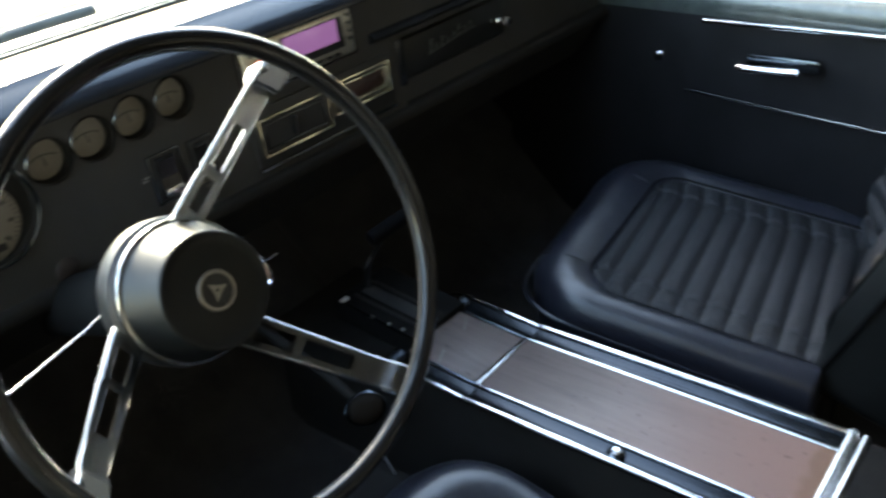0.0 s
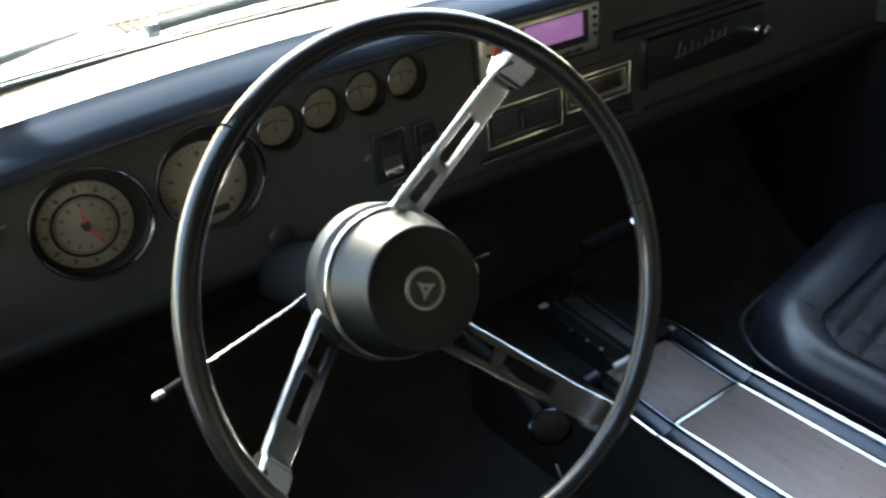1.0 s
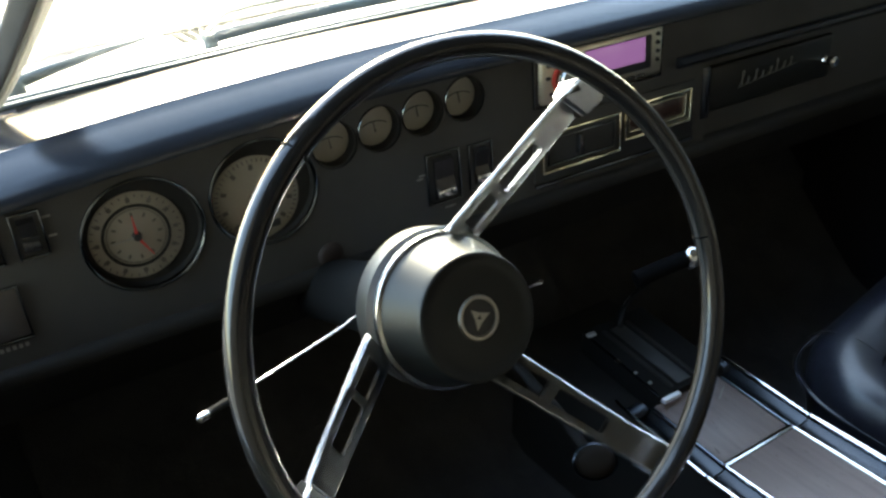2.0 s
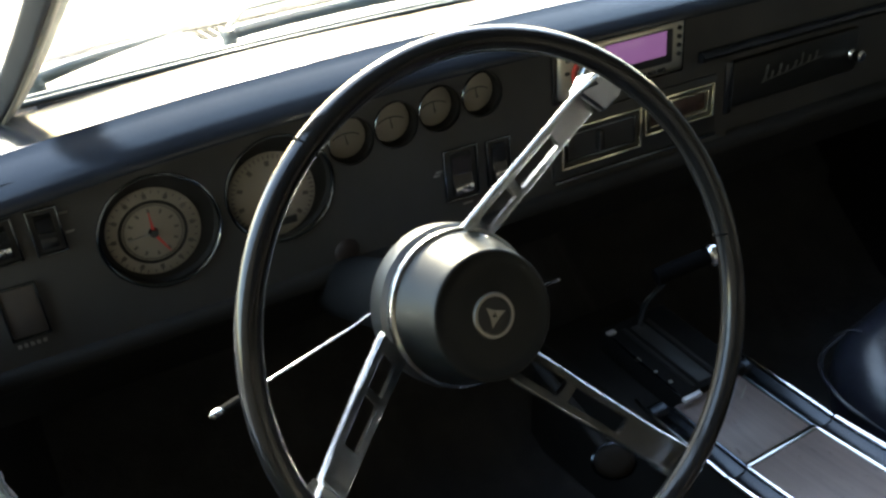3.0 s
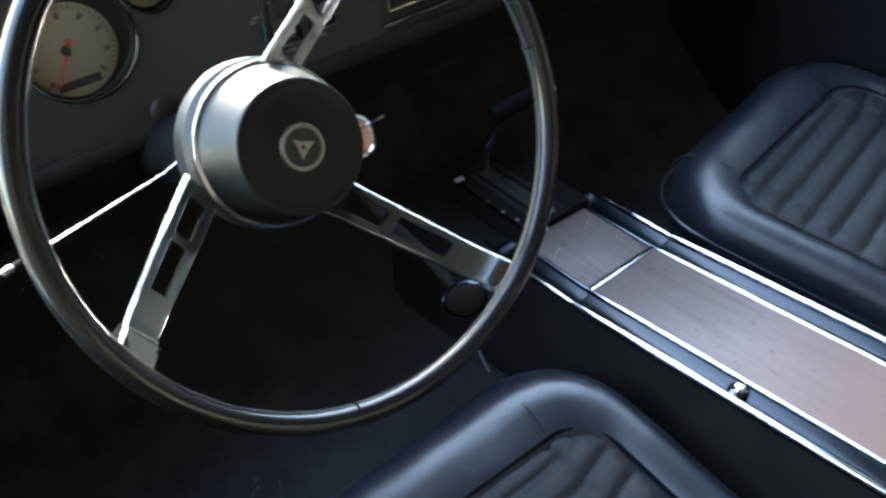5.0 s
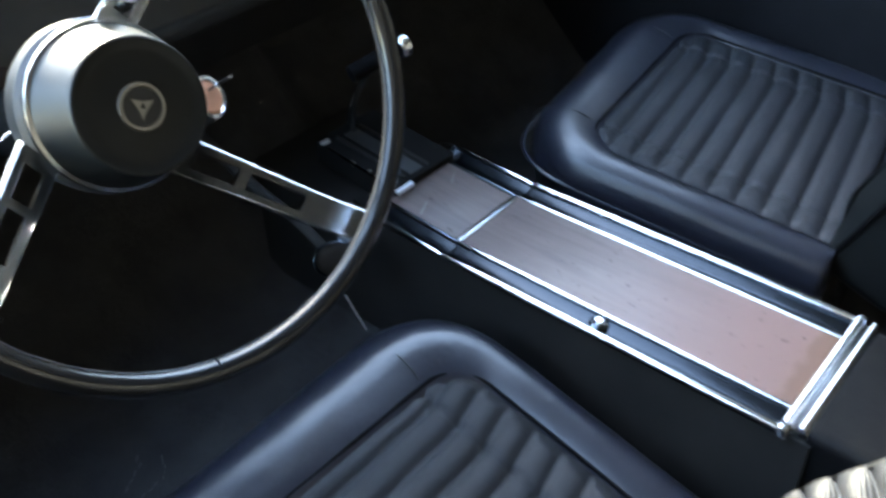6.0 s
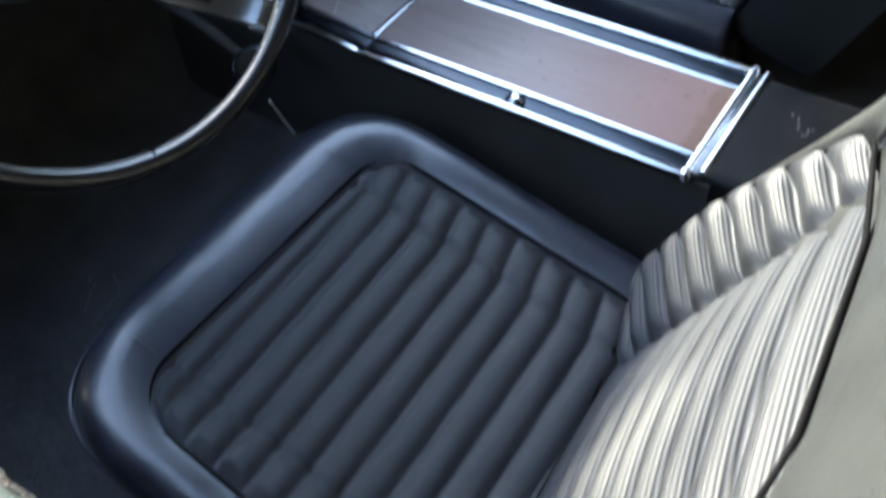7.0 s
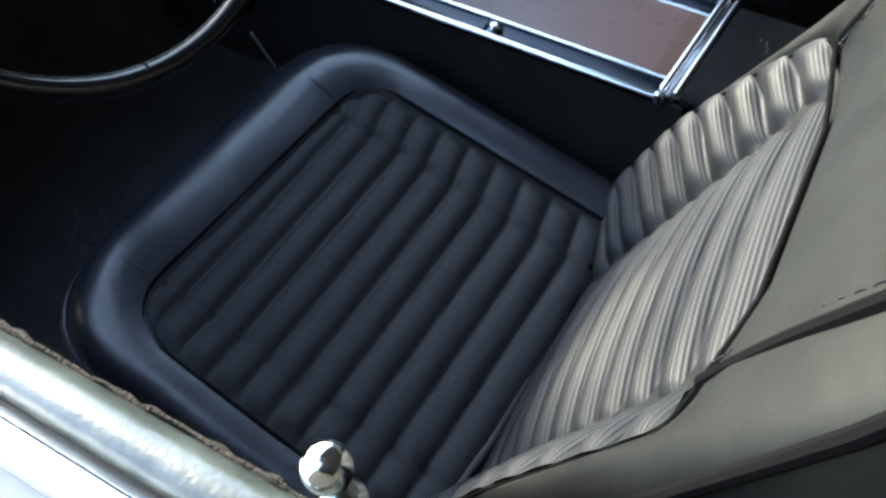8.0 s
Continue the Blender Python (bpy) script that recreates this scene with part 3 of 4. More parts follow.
needle(gx - 0.003, gz + 0.002, y - 0.003, 0.037, 0.013, -119, 0.0016, cup, RED)
part("needle_hub", lathe([(0, 0.006), (0.004, 0.0055), (0.005, 0)], facing(gx - 0.003, y, gz + 0.002), 20), INK, cup)
part("odometer", box(-0.511, -0.467, y - 0.001, y + 0.002, 0.8300, 0.8385, 0.0006), INK, cup)
for cx, cz, r in HOLES[2:]:
    cup, y = gauge(cx, cz, r, 0.015, "small", 0.0224)
    arc = [facing(cx, y, cz) @ Vector((0.017 * math.cos(radians(a)), 0.008 * math.sin(radians(a)) - 0.003, 0.0004)) for a in range(25, 156, 10)]
    part("scale_arc", tube(arc, 0.0007, False, 6), INK, cup)
    needle(cx, cz - 0.007, y - 0.002, 0.013, 0.0, 98, 0.0007, cup, INK)


def framed(name, x0, x1, z0, z1, y, mat, parent, width=0.0022, depth=0.004, label="", skip=()):
    """A thin rectangular frame of four bars in one mesh."""
    bm = None
    for side, b in (("l", (x0, x0 + width, z0, z1)), ("r", (x1 - width, x1, z0, z1)), ("b", (x0 + width, x1 - width, z0, z0 + width)), ("t", (x0 + width, x1 - width, z1 - width, z1))):
        if side not in skip:
            bm = box(b[0], b[1], y - depth, y + 0.003, b[2], b[3], min(width, depth) * 0.42, 2, bm)
    return part(name, bm, mat, parent, label)


def rocker_switch(x0, x1, z0, z1, on):
    s = part("switch", box(x0 + 0.002, x1 - 0.002, YF - 0.001, YF + 0.008, z0 + 0.002, z1 - 0.002, 0.001), INK, dash, "black rocker switch in a thin chrome frame")
    framed("frame", x0, x1, z0, z1, YF, DARK_CHROME, s, 0.002, 0.004)
    w = (x1 - x0) * 0.28
    m = (x0 + x1) / 2
    part("rocker", extrude_x([(YF - 0.002, z0 + 0.006), (YF - 0.009, z0 + 0.012), (YF - 0.004, (z0 + z1) / 2), (YF - 0.006, z1 - 0.010), (YF - 0.001, z1 - 0.006), (YF + 0.002, z1 - 0.006), (YF + 0.002, z0 + 0.006)], m - w, m + w), RUBBER, s, "", False)
    part("rocker_tip", box(m - w, m + w, YF - 0.0105, YF - 0.006, z0 + 0.010, z0 + 0.020, 0.0015), CHROME if on else RUBBER, s)
    return s


rocker_switch(-0.289, -0.243, 0.801, 0.866, True)
rocker_switch(-0.231, -0.197, 0.805, 0.864, True)
rocker_switch(-0.7225, -0.6945, 0.876, 0.923, False)
rocker_switch(-0.765, -0.734, 0.877, 0.922, True)
vent = part("cover_plate", box(-0.7665, -0.7345, YF - 0.003, YF + 0.004, 0.800, 0.853, 0.002), grained("brown_plate", (0.04, 0.033, 0.03), (0.06, 0.05, 0.045), (0.4, 0.5)), dash, "small blank plate in a thin frame")
framed("frame", -0.7685, -0.7325, 0.798, 0.855, YF, DARK_CHROME, vent, 0.0018, 0.005)
bm = None
for k in range(5):
    bm = box(-0.766 + k * 0.0058, -0.7625 + k * 0.0058, YF - 0.001, YF + 0.001, 0.7885, 0.7925, 0, 1, bm)
part("label_bar", bm, PALE, dash, "row of pale marks too worn to read", False)
for x, z in ((-0.294, 0.842), (-0.297, 0.838), (-0.262, 0.793), (-0.256, 0.793), (-0.215, 0.797), (-0.69, 0.913), (-0.689, 0.893)):
    part("switch_label_bar", box(x - 0.004, x + 0.004, YF - 0.0008, YF + 0.001, z - 0.001, z + 0.001, 0, 1), PALE, dash, "", False)

lamp_m = facing(-0.419, YF, 0.780)
part("warning_lamp", lathe([(0, 0.004), (0.010, 0.0035), (0.015, 0.001), (0.0165, -0.002)], lamp_m, 28), grained("dark_red_lens", (0.014, 0.008, 0.007), (0.02, 0.011, 0.009), (0.5, 0.65), 200.0, 0.05), dash, "dark red round lens")

# head unit
radio = thing("car_radio", (-0.035, YF, 0.922), "silver car radio with a glowing purple display", "car radio")
part("chassis", box(-0.128, 0.066, YF - 0.010, YF + 0.02, 0.888, 0.954, 0.006, 3), SILVER, radio, "silver plastic face")
part("surround", box(-0.134, 0.072, YF - 0.004, YF + 0.006, 0.883, 0.959, 0.003), RUBBER, radio)
part("screen_frame", box(-0.067, 0.046, YF - 0.0115, YF - 0.004, 0.9015, 0.946, 0.003), INK, radio)
part("display", box(-0.062, 0.034, YF - 0.0122, YF - 0.006, 0.913, 0.944, 0.001), SCREEN, radio, "glowing purple display")
kn = facing(-0.092, YF - 0.010, 0.918)
part("knob", lathe([(0, 0.014), (0.013, 0.0135), (0.0148, 0.011), (0.0155, 0)], kn, 36), STEEL, radio, "round volume knob")
part("knob_ring", lathe([(0.0155, 0.0005), (0.0165, 0.004), (0.0195, 0.004), (0.0205, 0.0005)], kn, 36), RED, radio, "red ring")
for k in range(4):
    part("side_button", lathe([(0, 0.003), (0.0026, 0.0028), (0.003, 0)], facing(0.0555, YF - 0.010, 0.944 - 0.011 * k), 16), INK, radio)
for k in range(6):
    part("preset_button", box(-0.056 + k * 0.0155, -0.044 + k * 0.0155, YF - 0.0125, YF - 0.008, 0.893, 0.8975, 0.001), RUBBER, radio)
for x, z in ((-0.117, 0.937), (-0.118, 0.922), (-0.113, 0.902), (-0.075, 0.9)):
    part("button", box(x - 0.003, x + 0.003, YF - 0.0125, YF - 0.008, z - 0.002, z + 0.002, 0.001), INK, radio)

# heater and ash tray panel
heater = thing("heater_panel", (0.01, YF, 0.824), "black heater control panel with yellowed chrome frames", "heater control")
part("plate", box(-0.135, 0.135, YF - 0.003, YF + 0.004, 0.786, 0.866, 0.002), INK, heater)
framed("frame", -0.126, 0.002, 0.797, 0.852, YF - 0.003, BRASS, heater, 0.0036, 0.005, "yellowed chrome frame")
framed("inner_frame", -0.116, -0.008, 0.806, 0.843, YF - 0.003, DARK_CHROME, heater, 0.0018, 0.003)
framed("frame", 0.007, 0.126, 0.809, 0.857, YF - 0.003, BRASS, heater, 0.0036, 0.005, "yellowed chrome frame")
framed("inner_frame", 0.016, 0.117, 0.818, 0.849, YF - 0.003, BRASS, heater, 0.002, 0.003)
part("window", box(0.019, 0.114, YF - 0.0035, YF, 0.821, 0.846, 0.001), grained("brown_insert", (0.03, 0.014, 0.012), (0.05, 0.024, 0.02), (0.2, 0.35)), heater, "dark brown insert")
part("slider", box(-0.07, -0.062, YF - 0.012, YF, 0.812, 0.838, 0.002), RUBBER, heater)
part("trim_strip", box(-0.135, 0.135, YF - 0.006, YF, 0.7795, 0.7835, 0.001), DARK_CHROME, heater, "thin dark metal strip")

# glove box
glove = thing("glove_box", (0.31, YF + 0.012, 0.84), "black glove box door with a worn raised script and chrome knob", "glove box")
part("door", box(0.170, 0.425, YF + 0.004, YF + 0.014, 0.806, 0.872, 0.004, 3), HUB, glove)
part("end_bar", box(0.150, 0.166, YF - 0.002, YF + 0.014, 0.802, 0.876, 0.003), PAD, glove)
bm = tube([(0.225, YF + 0.003, 0.8315), (0.29, YF + 0.003, 0.8385), (0.345, YF + 0.003, 0.8440)], 0.0008, False, 5)
for k, (w, h) in enumerate(((0.007, 0.022), (0.004, 0.010), (0.005, 0.016), (0.004, 0.009), (0.006, 0.011), (0.004, 0.018), (0.005, 0.010), (0.004, 0.012))):
    x = 0.228 + 0.0145 * k
    z = 0.832 + (x - 0.225) * 0.105
    bm = tube(smooth_path([(x, YF + 0.003, z), (x + w * 0.9, YF + 0.0025, z + h * 0.55), (x + w * 1.3, YF + 0.003, z + h), (x + w * 0.6, YF + 0.003, z + h * 0.8), (x + w, YF + 0.003, z)], 4), 0.0009, False, 5, bm)
part("script_bar", bm, SCRIPT, glove, "worn raised metal script that cannot be read")
part("knob", lathe([(0, 0.020), (0.006, 0.0195), (0.0085, 0.016), (0.008, 0.010), (0.006, 0.004), (0.009, 0.0), (0.009, -0.004)], facing(0.413, YF + 0.004, 0.833), 24), CHROME, glove, "chrome knob")


# ---- steering wheel and column ----
TH, PSI = radians(21.2), radians(1.4)
AXIS = Vector((math.sin(PSI) * math.cos(TH), -math.cos(PSI) * math.cos(TH), math.sin(TH)))
CEN = Vector((-0.416, -0.041, 0.8787))
RIGHT = Vector((math.cos(PSI), math.sin(PSI), 0))
UP = AXIS.cross(RIGHT)
W = Matrix((( *RIGHT, 0), (*UP, 0), (*AXIS, 0), (0, 0, 0, 1))).transposed()
W.translation = CEN
WH = Matrix.Translation(RIGHT * 0.004 - UP * 0.005) @ W      # the hub's face sits a little off the rim's centre
WB = W @ Matrix(((1, 0, 0.07, 0.008), (0, 1, -0.085, -0.0097), (0, 0, 1, 0), (0, 0, 0, 1)))      # and its cup leans back to it

col = thing("steering_column", CEN - AXIS * 0.45, "black steering column with a chrome stalk and a key in its lock", "steering column")
part("shroud", lathe([(0.036, -0.60), (0.038, -0.30), (0.043, -0.20), (0.046, -0.16), (0.046, -0.122), (0.04, -0.118), (0, -0.118)], WH, 36), MATT, col)
part("collar", lathe([(0.0465, -0.165), (0.0485, -0.163), (0.0485, -0.150), (0.0465, -0.148)], WH, 36), RUBBER, col)
stalk0, stalk1 = Vector((-0.496, 0.104, 0.828)), Vector((-0.641, 0.034, 0.842))
part("stalk", tube(smooth_path([(-0.455, 0.118, 0.826), (-0.482, 0.108, 0.830), stalk0, stalk0.lerp(stalk1, 0.08), stalk0.lerp(stalk1, 0.80)], 6), 0.0015), STEEL, col, "thin chrome indicator stalk")
part("stalk_grip", tube([stalk0.lerp(stalk1, 0.80), stalk0.lerp(stalk1, 0.84), stalk0.lerp(stalk1, 0.95)], [0.0024, 0.0032, 0.0032]), MATT, col)
part("stalk_tip", tube([stalk0.lerp(stalk1, 0.95), stalk0.lerp(stalk1, 0.96), stalk0.lerp(stalk1, 1.0), stalk0.lerp(stalk1, 1.01)], [0.0030, 0.0036, 0.0034, 0.0018]), STEEL, col, "chrome tip")
lock_m = Matrix.Translation((-0.298, 0.132, 0.768)) @ (Vector((0.35, -0.80, 0.45)).to_track_quat("Z", "Y").to_matrix().to_4x4())
part("lock", lathe([(0, 0.003), (0.0155, 0.003), (0.018, 0.006), (0.0215, 0.005), (0.0235, -0.004), (0.024, -0.02), (0.022, -0.17)], lock_m, 30), CHROME, col, "chrome lock rim")
part("lock_face", lathe([(0, 0.0062), (0.0150, 0.0055), (0.0165, 0.003)], lock_m, 30), AMBER, col, "worn amber lock face")
key_bm = box(-0.0035, 0.0035, -0.0012, 0.0012, 0.004, 0.034, 0.0008)
key_bm.transform(lock_m @ Matrix.Translation((0.002, 0.006, 0)) @ Matrix.Rotation(radians(25), 4, "Y"))
part("key", key_bm, STEEL, col, "steel ignition key")

wheel = thing("steering_wheel", CEN, "black three-spoke steering wheel with slotted steel spokes, turned", "steering wheel")
RIM_R = 0.206
prof = [(RIM_R + 0.0095 * math.cos(radians(a)) * (1.0 if math.cos(radians(a)) > 0 else 0.95), 0.0105 * math.sin(radians(a))) for a in range(0, 360, 24)]
part("rim", lathe(prof, W, 120, None, True), GLOSS, wheel, "thin glossy black rim")
band = [(RIM_R - 0.0088, -0.0020), (RIM_R - 0.0094, -0.0012), (RIM_R - 0.0094, 0.0012), (RIM_R - 0.0088, 0.0020)]
part("rim_groove", lathe(band, W, 120), INK, wheel)
for ang in (127.5, -107.0, 1.0):
    own = bmesh.new()
    m = W @ Matrix.Rotation(radians(ang), 4, "Z") @ Matrix.Translation((RIM_R, 0, 0)) @ Matrix.Rotation(radians(90), 4, "X")
    part("rim_seam", lathe([(0.0084, -0.0008), (0.0101, -0.0008), (0.0101, 0.0008), (0.0084, 0.0008)], m, 24, own, True), CORD, wheel)
part("hub", lathe([(0.067, -0.118), (0.067, -0.101), (0.0655, -0.0985), (0.0640, -0.094), (0.0605, -0.082), (0.0548, -0.062), (0.0540, -0.0575), (0.0533, -0.0562), (0.0519, -0.0556), (0.0498, -0.0560), (0.0475, -0.0574), (0.042, -0.0580), (0.030, -0.0580), (0.022, -0.0572), (0, -0.0572)], WB, 72), HUB, wheel, "deep grey-black hub cup", True, 70)
part("hub_ring", lathe([(0.0655, -0.107), (0.0685, -0.1055), (0.0695, -0.102), (0.0685, -0.0985), (0.0655, -0.097)], WB, 64), STEEL, wheel, "thin trim ring")
part("hub_base", lathe([(0.066, -0.134), (0.0705, -0.132), (0.0712, -0.122), (0.0712, -0.112), (0.0665, -0.1085)], WB, 64), SATIN, wheel, "wide satin grey collar behind the hub")
part("badge", lathe([(0, -0.0562), (0.0150, -0.0562), (0.0155, -0.0575)], WH, 40), INK, wheel, "round black badge")
part("badge_ring", lathe([(0.0152, -0.0575), (0.0158, -0.0550), (0.0182, -0.0550), (0.0192, -0.0575)], WH, 40), DULL, wheel, "dull metal badge rim")
bm = None
for k in range(3):
    a = radians(-90 + 120 * k + 94)
    own = bmesh.new()
    v = [Vector((0.0105, 0, 0)), Vector((0.0012, 0.0042, 0)), Vector((0.0012, -0.0042, 0))]
    lo = [own.verts.new(p + Vector((0, 0, -0.0564))) for p in v]
    hi = [own.verts.new(p * 0.94 + Vector((0.0004, 0, -0.0550))) for p in v]
    own.faces.new(hi)
    for i in range(3):
        own.faces.new((lo[i], lo[(i + 1) % 3], hi[(i + 1) % 3], hi[i]))
    own.transform(WH @ Matrix.Rotation(a, 4, "Z"))
    bm = merge(bm, own)
part("badge_mark", bm, DULL, wheel, "three small wedge shapes", False)


def spoke_w(r):
    return -0.107 + 0.68 * (r - 0.06) if r < 0.183 else -0.0234 + 0.0184 * math.sin(min(1.0, (r - 0.183) / 0.018) * math.pi / 2)


def spoke(a, b, w0, w1, twist=0.0):
    """A folded steel spoke with two long slots, from a at the hub to b at the rim, in the wheel's plane."""
    a, b = Vector(a), Vector(b)
    d = (b - a).normalized()
    s = Vector((-d.y, d.x))
    length = (b - a).length

    def lift(p):
        """Height of the spoke's sheet at p: the dish, and a slight twist across."""
        return spoke_w(p.length) + twist * (p - a).dot(s)

    cuts = [0.0, 0.06, 0.10, 0.33, 0.387, 0.685, 0.78, 0.86, 0.90, 0.94, 0.97, 1.0]

    def at(t, q, drop=0.0):
        p = a + d * length * t + s * q * (w0 + (w1 - w0) * t) / 2
        return Vector((p.x, p.y, lift(p) - drop))

    own = bmesh.new()
    top = [[own.verts.new(at(t, q)) for q in (-0.82, -0.46, 0.46, 0.82)] for t in cuts]
    for i in range(len(cuts) - 1):
        for k in range(3):
            if k == 1 and i in (2, 4):
                continue
            own.faces.new((top[i][k], top[i][k + 1], top[i + 1][k + 1], top[i + 1][k]))
    bmesh.ops.solidify(own, geom=own.faces[:], thickness=0.002)
    own.transform(W)
    sp = part("spoke", own, STEEL, wheel, "folded brushed steel spoke with two slots", True, 25)
    for q in (1, -1):
        own = loft([[at(t, q * 0.82), at(t, q * 0.92, 0.0012), at(t, q, 0.0046), at(t, q * 0.97, 0.0080)] for t in cuts])
        bmesh.ops.solidify(own, geom=own.faces[:], thickness=0.001)
        own.transform(W)
        part("folded_edge", own, STEEL, sp, "bright folded edge", True, 60)
    for t0, t1 in ((0.10, 0.33), (0.387, 0.685)):
        ring = ((t0, -0.46), (t1, -0.46), (t1, 0.46), (t0, 0.46))
        own = loft([[at(t, q, drop) for t, q in ring] for drop in (-0.0004, 0.006)], True)
        bmesh.ops.solidify(own, geom=own.faces[:], thickness=0.0008)
        own.transform(W)
        part("slot_wall", own, STEEL, sp, "", False)
    e0 = b - d * 0.012
    own = bmesh.new()
    hh = w1 / 2 + 0.0005
    lo = [own.verts.new((*(e0 + d * u + s * v), spoke_w(0.185) - 0.012)) for u, v in ((0, -hh), (0.020, -hh), (0.020, hh), (0, hh))]
    hi = [own.verts.new((*(e0 + d * u + s * v), z)) for u, v, z in ((0, -hh, spoke_w(0.188)), (0.020, -hh, -0.001), (0.020, hh, -0.001), (0, hh, spoke_w(0.188)))]
    own.faces.new(hi)
    own.faces.new(lo)
    for i in range(4):
        own.faces.new((lo[i], lo[(i + 1) % 4], hi[(i + 1) % 4], hi[i]))
    bmesh.ops.bevel(own, geom=own.edges[:], offset=0.003, segments=3, affect="EDGES")
    own.transform(W)
    part("end_clip", own, STEEL, sp, "folded steel end clip")


spoke((0.0304, -0.0562), (0.113, -0.169), 0.037, 0.029, 0.12)
spoke((-0.068, -0.010), (-0.179, -0.0748), 0.040, 0.029, -0.1)
spoke((0.030, 0.052), (0.124, 0.146), 0.040, 0.029, 0.52)


# ---- centre console ----
con = thing("centre_console", (0.015, -0.15, 0.28), "black centre console with walnut top and chrome rails", "console")
con.location.x, con.rotation_euler.z = 0.011, 0.032
CX0, CX1 = -0.074, 0.115
ZC = 0.478


def rise(y):
    """The console's top climbs a little towards the dashboard."""
    return ZC + (0.006 if y < -0.3 else 0.0) + max(0.0, y - 0.05) * 0.10


part("body", extrude_y([(-0.092, 0.27), (-0.080, 0.40), (-0.074, 0.470), (0.115, 0.470), (0.121, 0.40), (0.133, 0.27)], -0.43, 0.44), PANEL, con, "black moulded sides", False)
part("rear_box", extrude_y(rounded(-0.070, 0.112, 0.27, 0.484, (0.002, 0.002, 0.014, 0.014), 5), -0.86, -0.424), WORN, con, "worn black vinyl rear section", True, 50)
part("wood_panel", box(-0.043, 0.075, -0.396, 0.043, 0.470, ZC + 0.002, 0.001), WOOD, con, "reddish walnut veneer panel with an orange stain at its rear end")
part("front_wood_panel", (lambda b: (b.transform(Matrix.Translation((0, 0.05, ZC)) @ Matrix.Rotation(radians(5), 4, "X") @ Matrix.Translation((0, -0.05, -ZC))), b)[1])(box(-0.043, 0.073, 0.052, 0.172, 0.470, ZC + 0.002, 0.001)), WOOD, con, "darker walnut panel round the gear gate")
for x0, x1, sgn in ((-0.075, -0.046, -1), (0.078, 0.112, 1)):
    ch = [(x0, 0.468), (x1, 0.468), (x1, 0.4755), (x1 - 0.006, 0.4725), ((x0 + x1) / 2, 0.4712), (x0 + 0.006, 0.4725), (x0, 0.4755)]
    part("side_channel", extrude_y(ch, -0.397, 0.046), CHANNEL, con, "dark polished metal channel", True, 60)
    inner = x1 + 0.0005 if sgn < 0 else x0 - 0.0005
    outer = x0 - 0.002 if sgn < 0 else x1 + 0.002
    part("inner_rail", tube([(inner, -0.397, ZC + 0.002), (inner, 0.0455, ZC + 0.001)], 0.0026, False, 10), CHROME, con, "thin chrome rail")
    part("outer_rail", tube([(outer, -0.402, ZC + 0.001), (outer, -0.398, ZC + 0.0015), (outer, 0.0455, ZC)], 0.0042, False, 12), CHROME, con, "rounded chrome rail")
    part("rail_cap", lathe([(0, 0.0065), (0.0045, 0.0055), (0.0065, 0.001), (0.0065, -0.006)], Matrix.Translation((outer, -0.403, ZC + 0.002)), 20), CHROME, con)
    fr = [(inner, 0.049, ZC + 0.001), (inner, 0.12, ZC + 0.007), (inner, 0.172, ZC + 0.0115)]
    part("front_inner_rail", tube(fr, 0.0016, False, 8), DARK_CHROME, con)
    fo = [(outer, 0.049, ZC), (outer, 0.12, ZC + 0.006), (outer, 0.19, ZC + 0.011), (outer - sgn * 0.006, 0.215, ZC + 0.008)]
    part("front_outer_rail", tube(smooth_path(fo, 5), 0.0024, False, 8), CHROME, con)
    rows = [[(x, y, ZC - 0.006 + max(0, y - 0.05) * 0.085 + 0.003 * abs((x - (x0 + x1) / 2) / (x1 - x0) * 2) ** 2) for x in (x0, (2 * x0 + x1) / 3, (x0 + 2 * x1) / 3, x1)] for y in (0.048, 0.12, 0.19)]
    part("front_channel", loft(rows), CHANNEL, con)
    part("channel_end", sweep([(x0 + 0.002, 0.182, ZC + 0.0075), (x1 - 0.002, 0.182, ZC + 0.0075)], rounded(-0.011, 0.011, -0.001, 0.0015, 0.0006, 2), (0, -0.35, 1)), CHANNEL, con, "polished plate closing the channel")
part("joint_strip", box(-0.045, 0.077, 0.0435, 0.0505, 0.472, ZC + 0.0035, 0.001), STEEL, con, "pale metal joint strip")
part("end_bar", tube([(-0.070, -0.402, ZC + 0.004), (0.112, -0.402, ZC + 0.004)], 0.0048, False, 12), CHROME, con, "chrome end bar")
part("end_bar", tube([(-0.070, -0.418, ZC + 0.005), (0.112, -0.418, ZC + 0.005)], 0.0042, False, 12), CHROME, con, "chrome end bar")
part("end_plate", box(-0.070, 0.112, -0.425, -0.398, 0.46, ZC + 0.002, 0.002), STEEL, con)
lk = Matrix.Translation((-0.058, -0.177, 0.474))
part("button_base", lathe([(0.0105, 0.0), (0.0115, 0.002), (0.0085, 0.004), (0.007, 0.003)], lk, 28), DARK_CHROME, con)
part("button", lathe([(0, 0.007), (0.004, 0.0072), (0.0068, 0.0045), (0.0072, 0.0)], lk, 28), CHROME, con, "chrome lock button")

for x, y, turn in ((-0.026, 0.125, 24), (0.052, 0.141, 30)):
    mark = box(-0.014, 0.014, -0.0009, 0.0009, 0, 0.0004)
    mark.transform(Matrix.Translation((x, y, ZC + 0.0022 + (y - 0.05) * 0.0875)) @ Matrix.Rotation(radians(5), 4, "X") @ Matrix.Rotation(radians(turn), 4, "Z"))
    part("scratch", mark, PALE, con, "pale scratch in the veneer", False)

gear = thing("gear_selector", (0.02, 0.30, ZC + 0.02), "chrome gear lever with a T handle in a black gate", "gear lever")
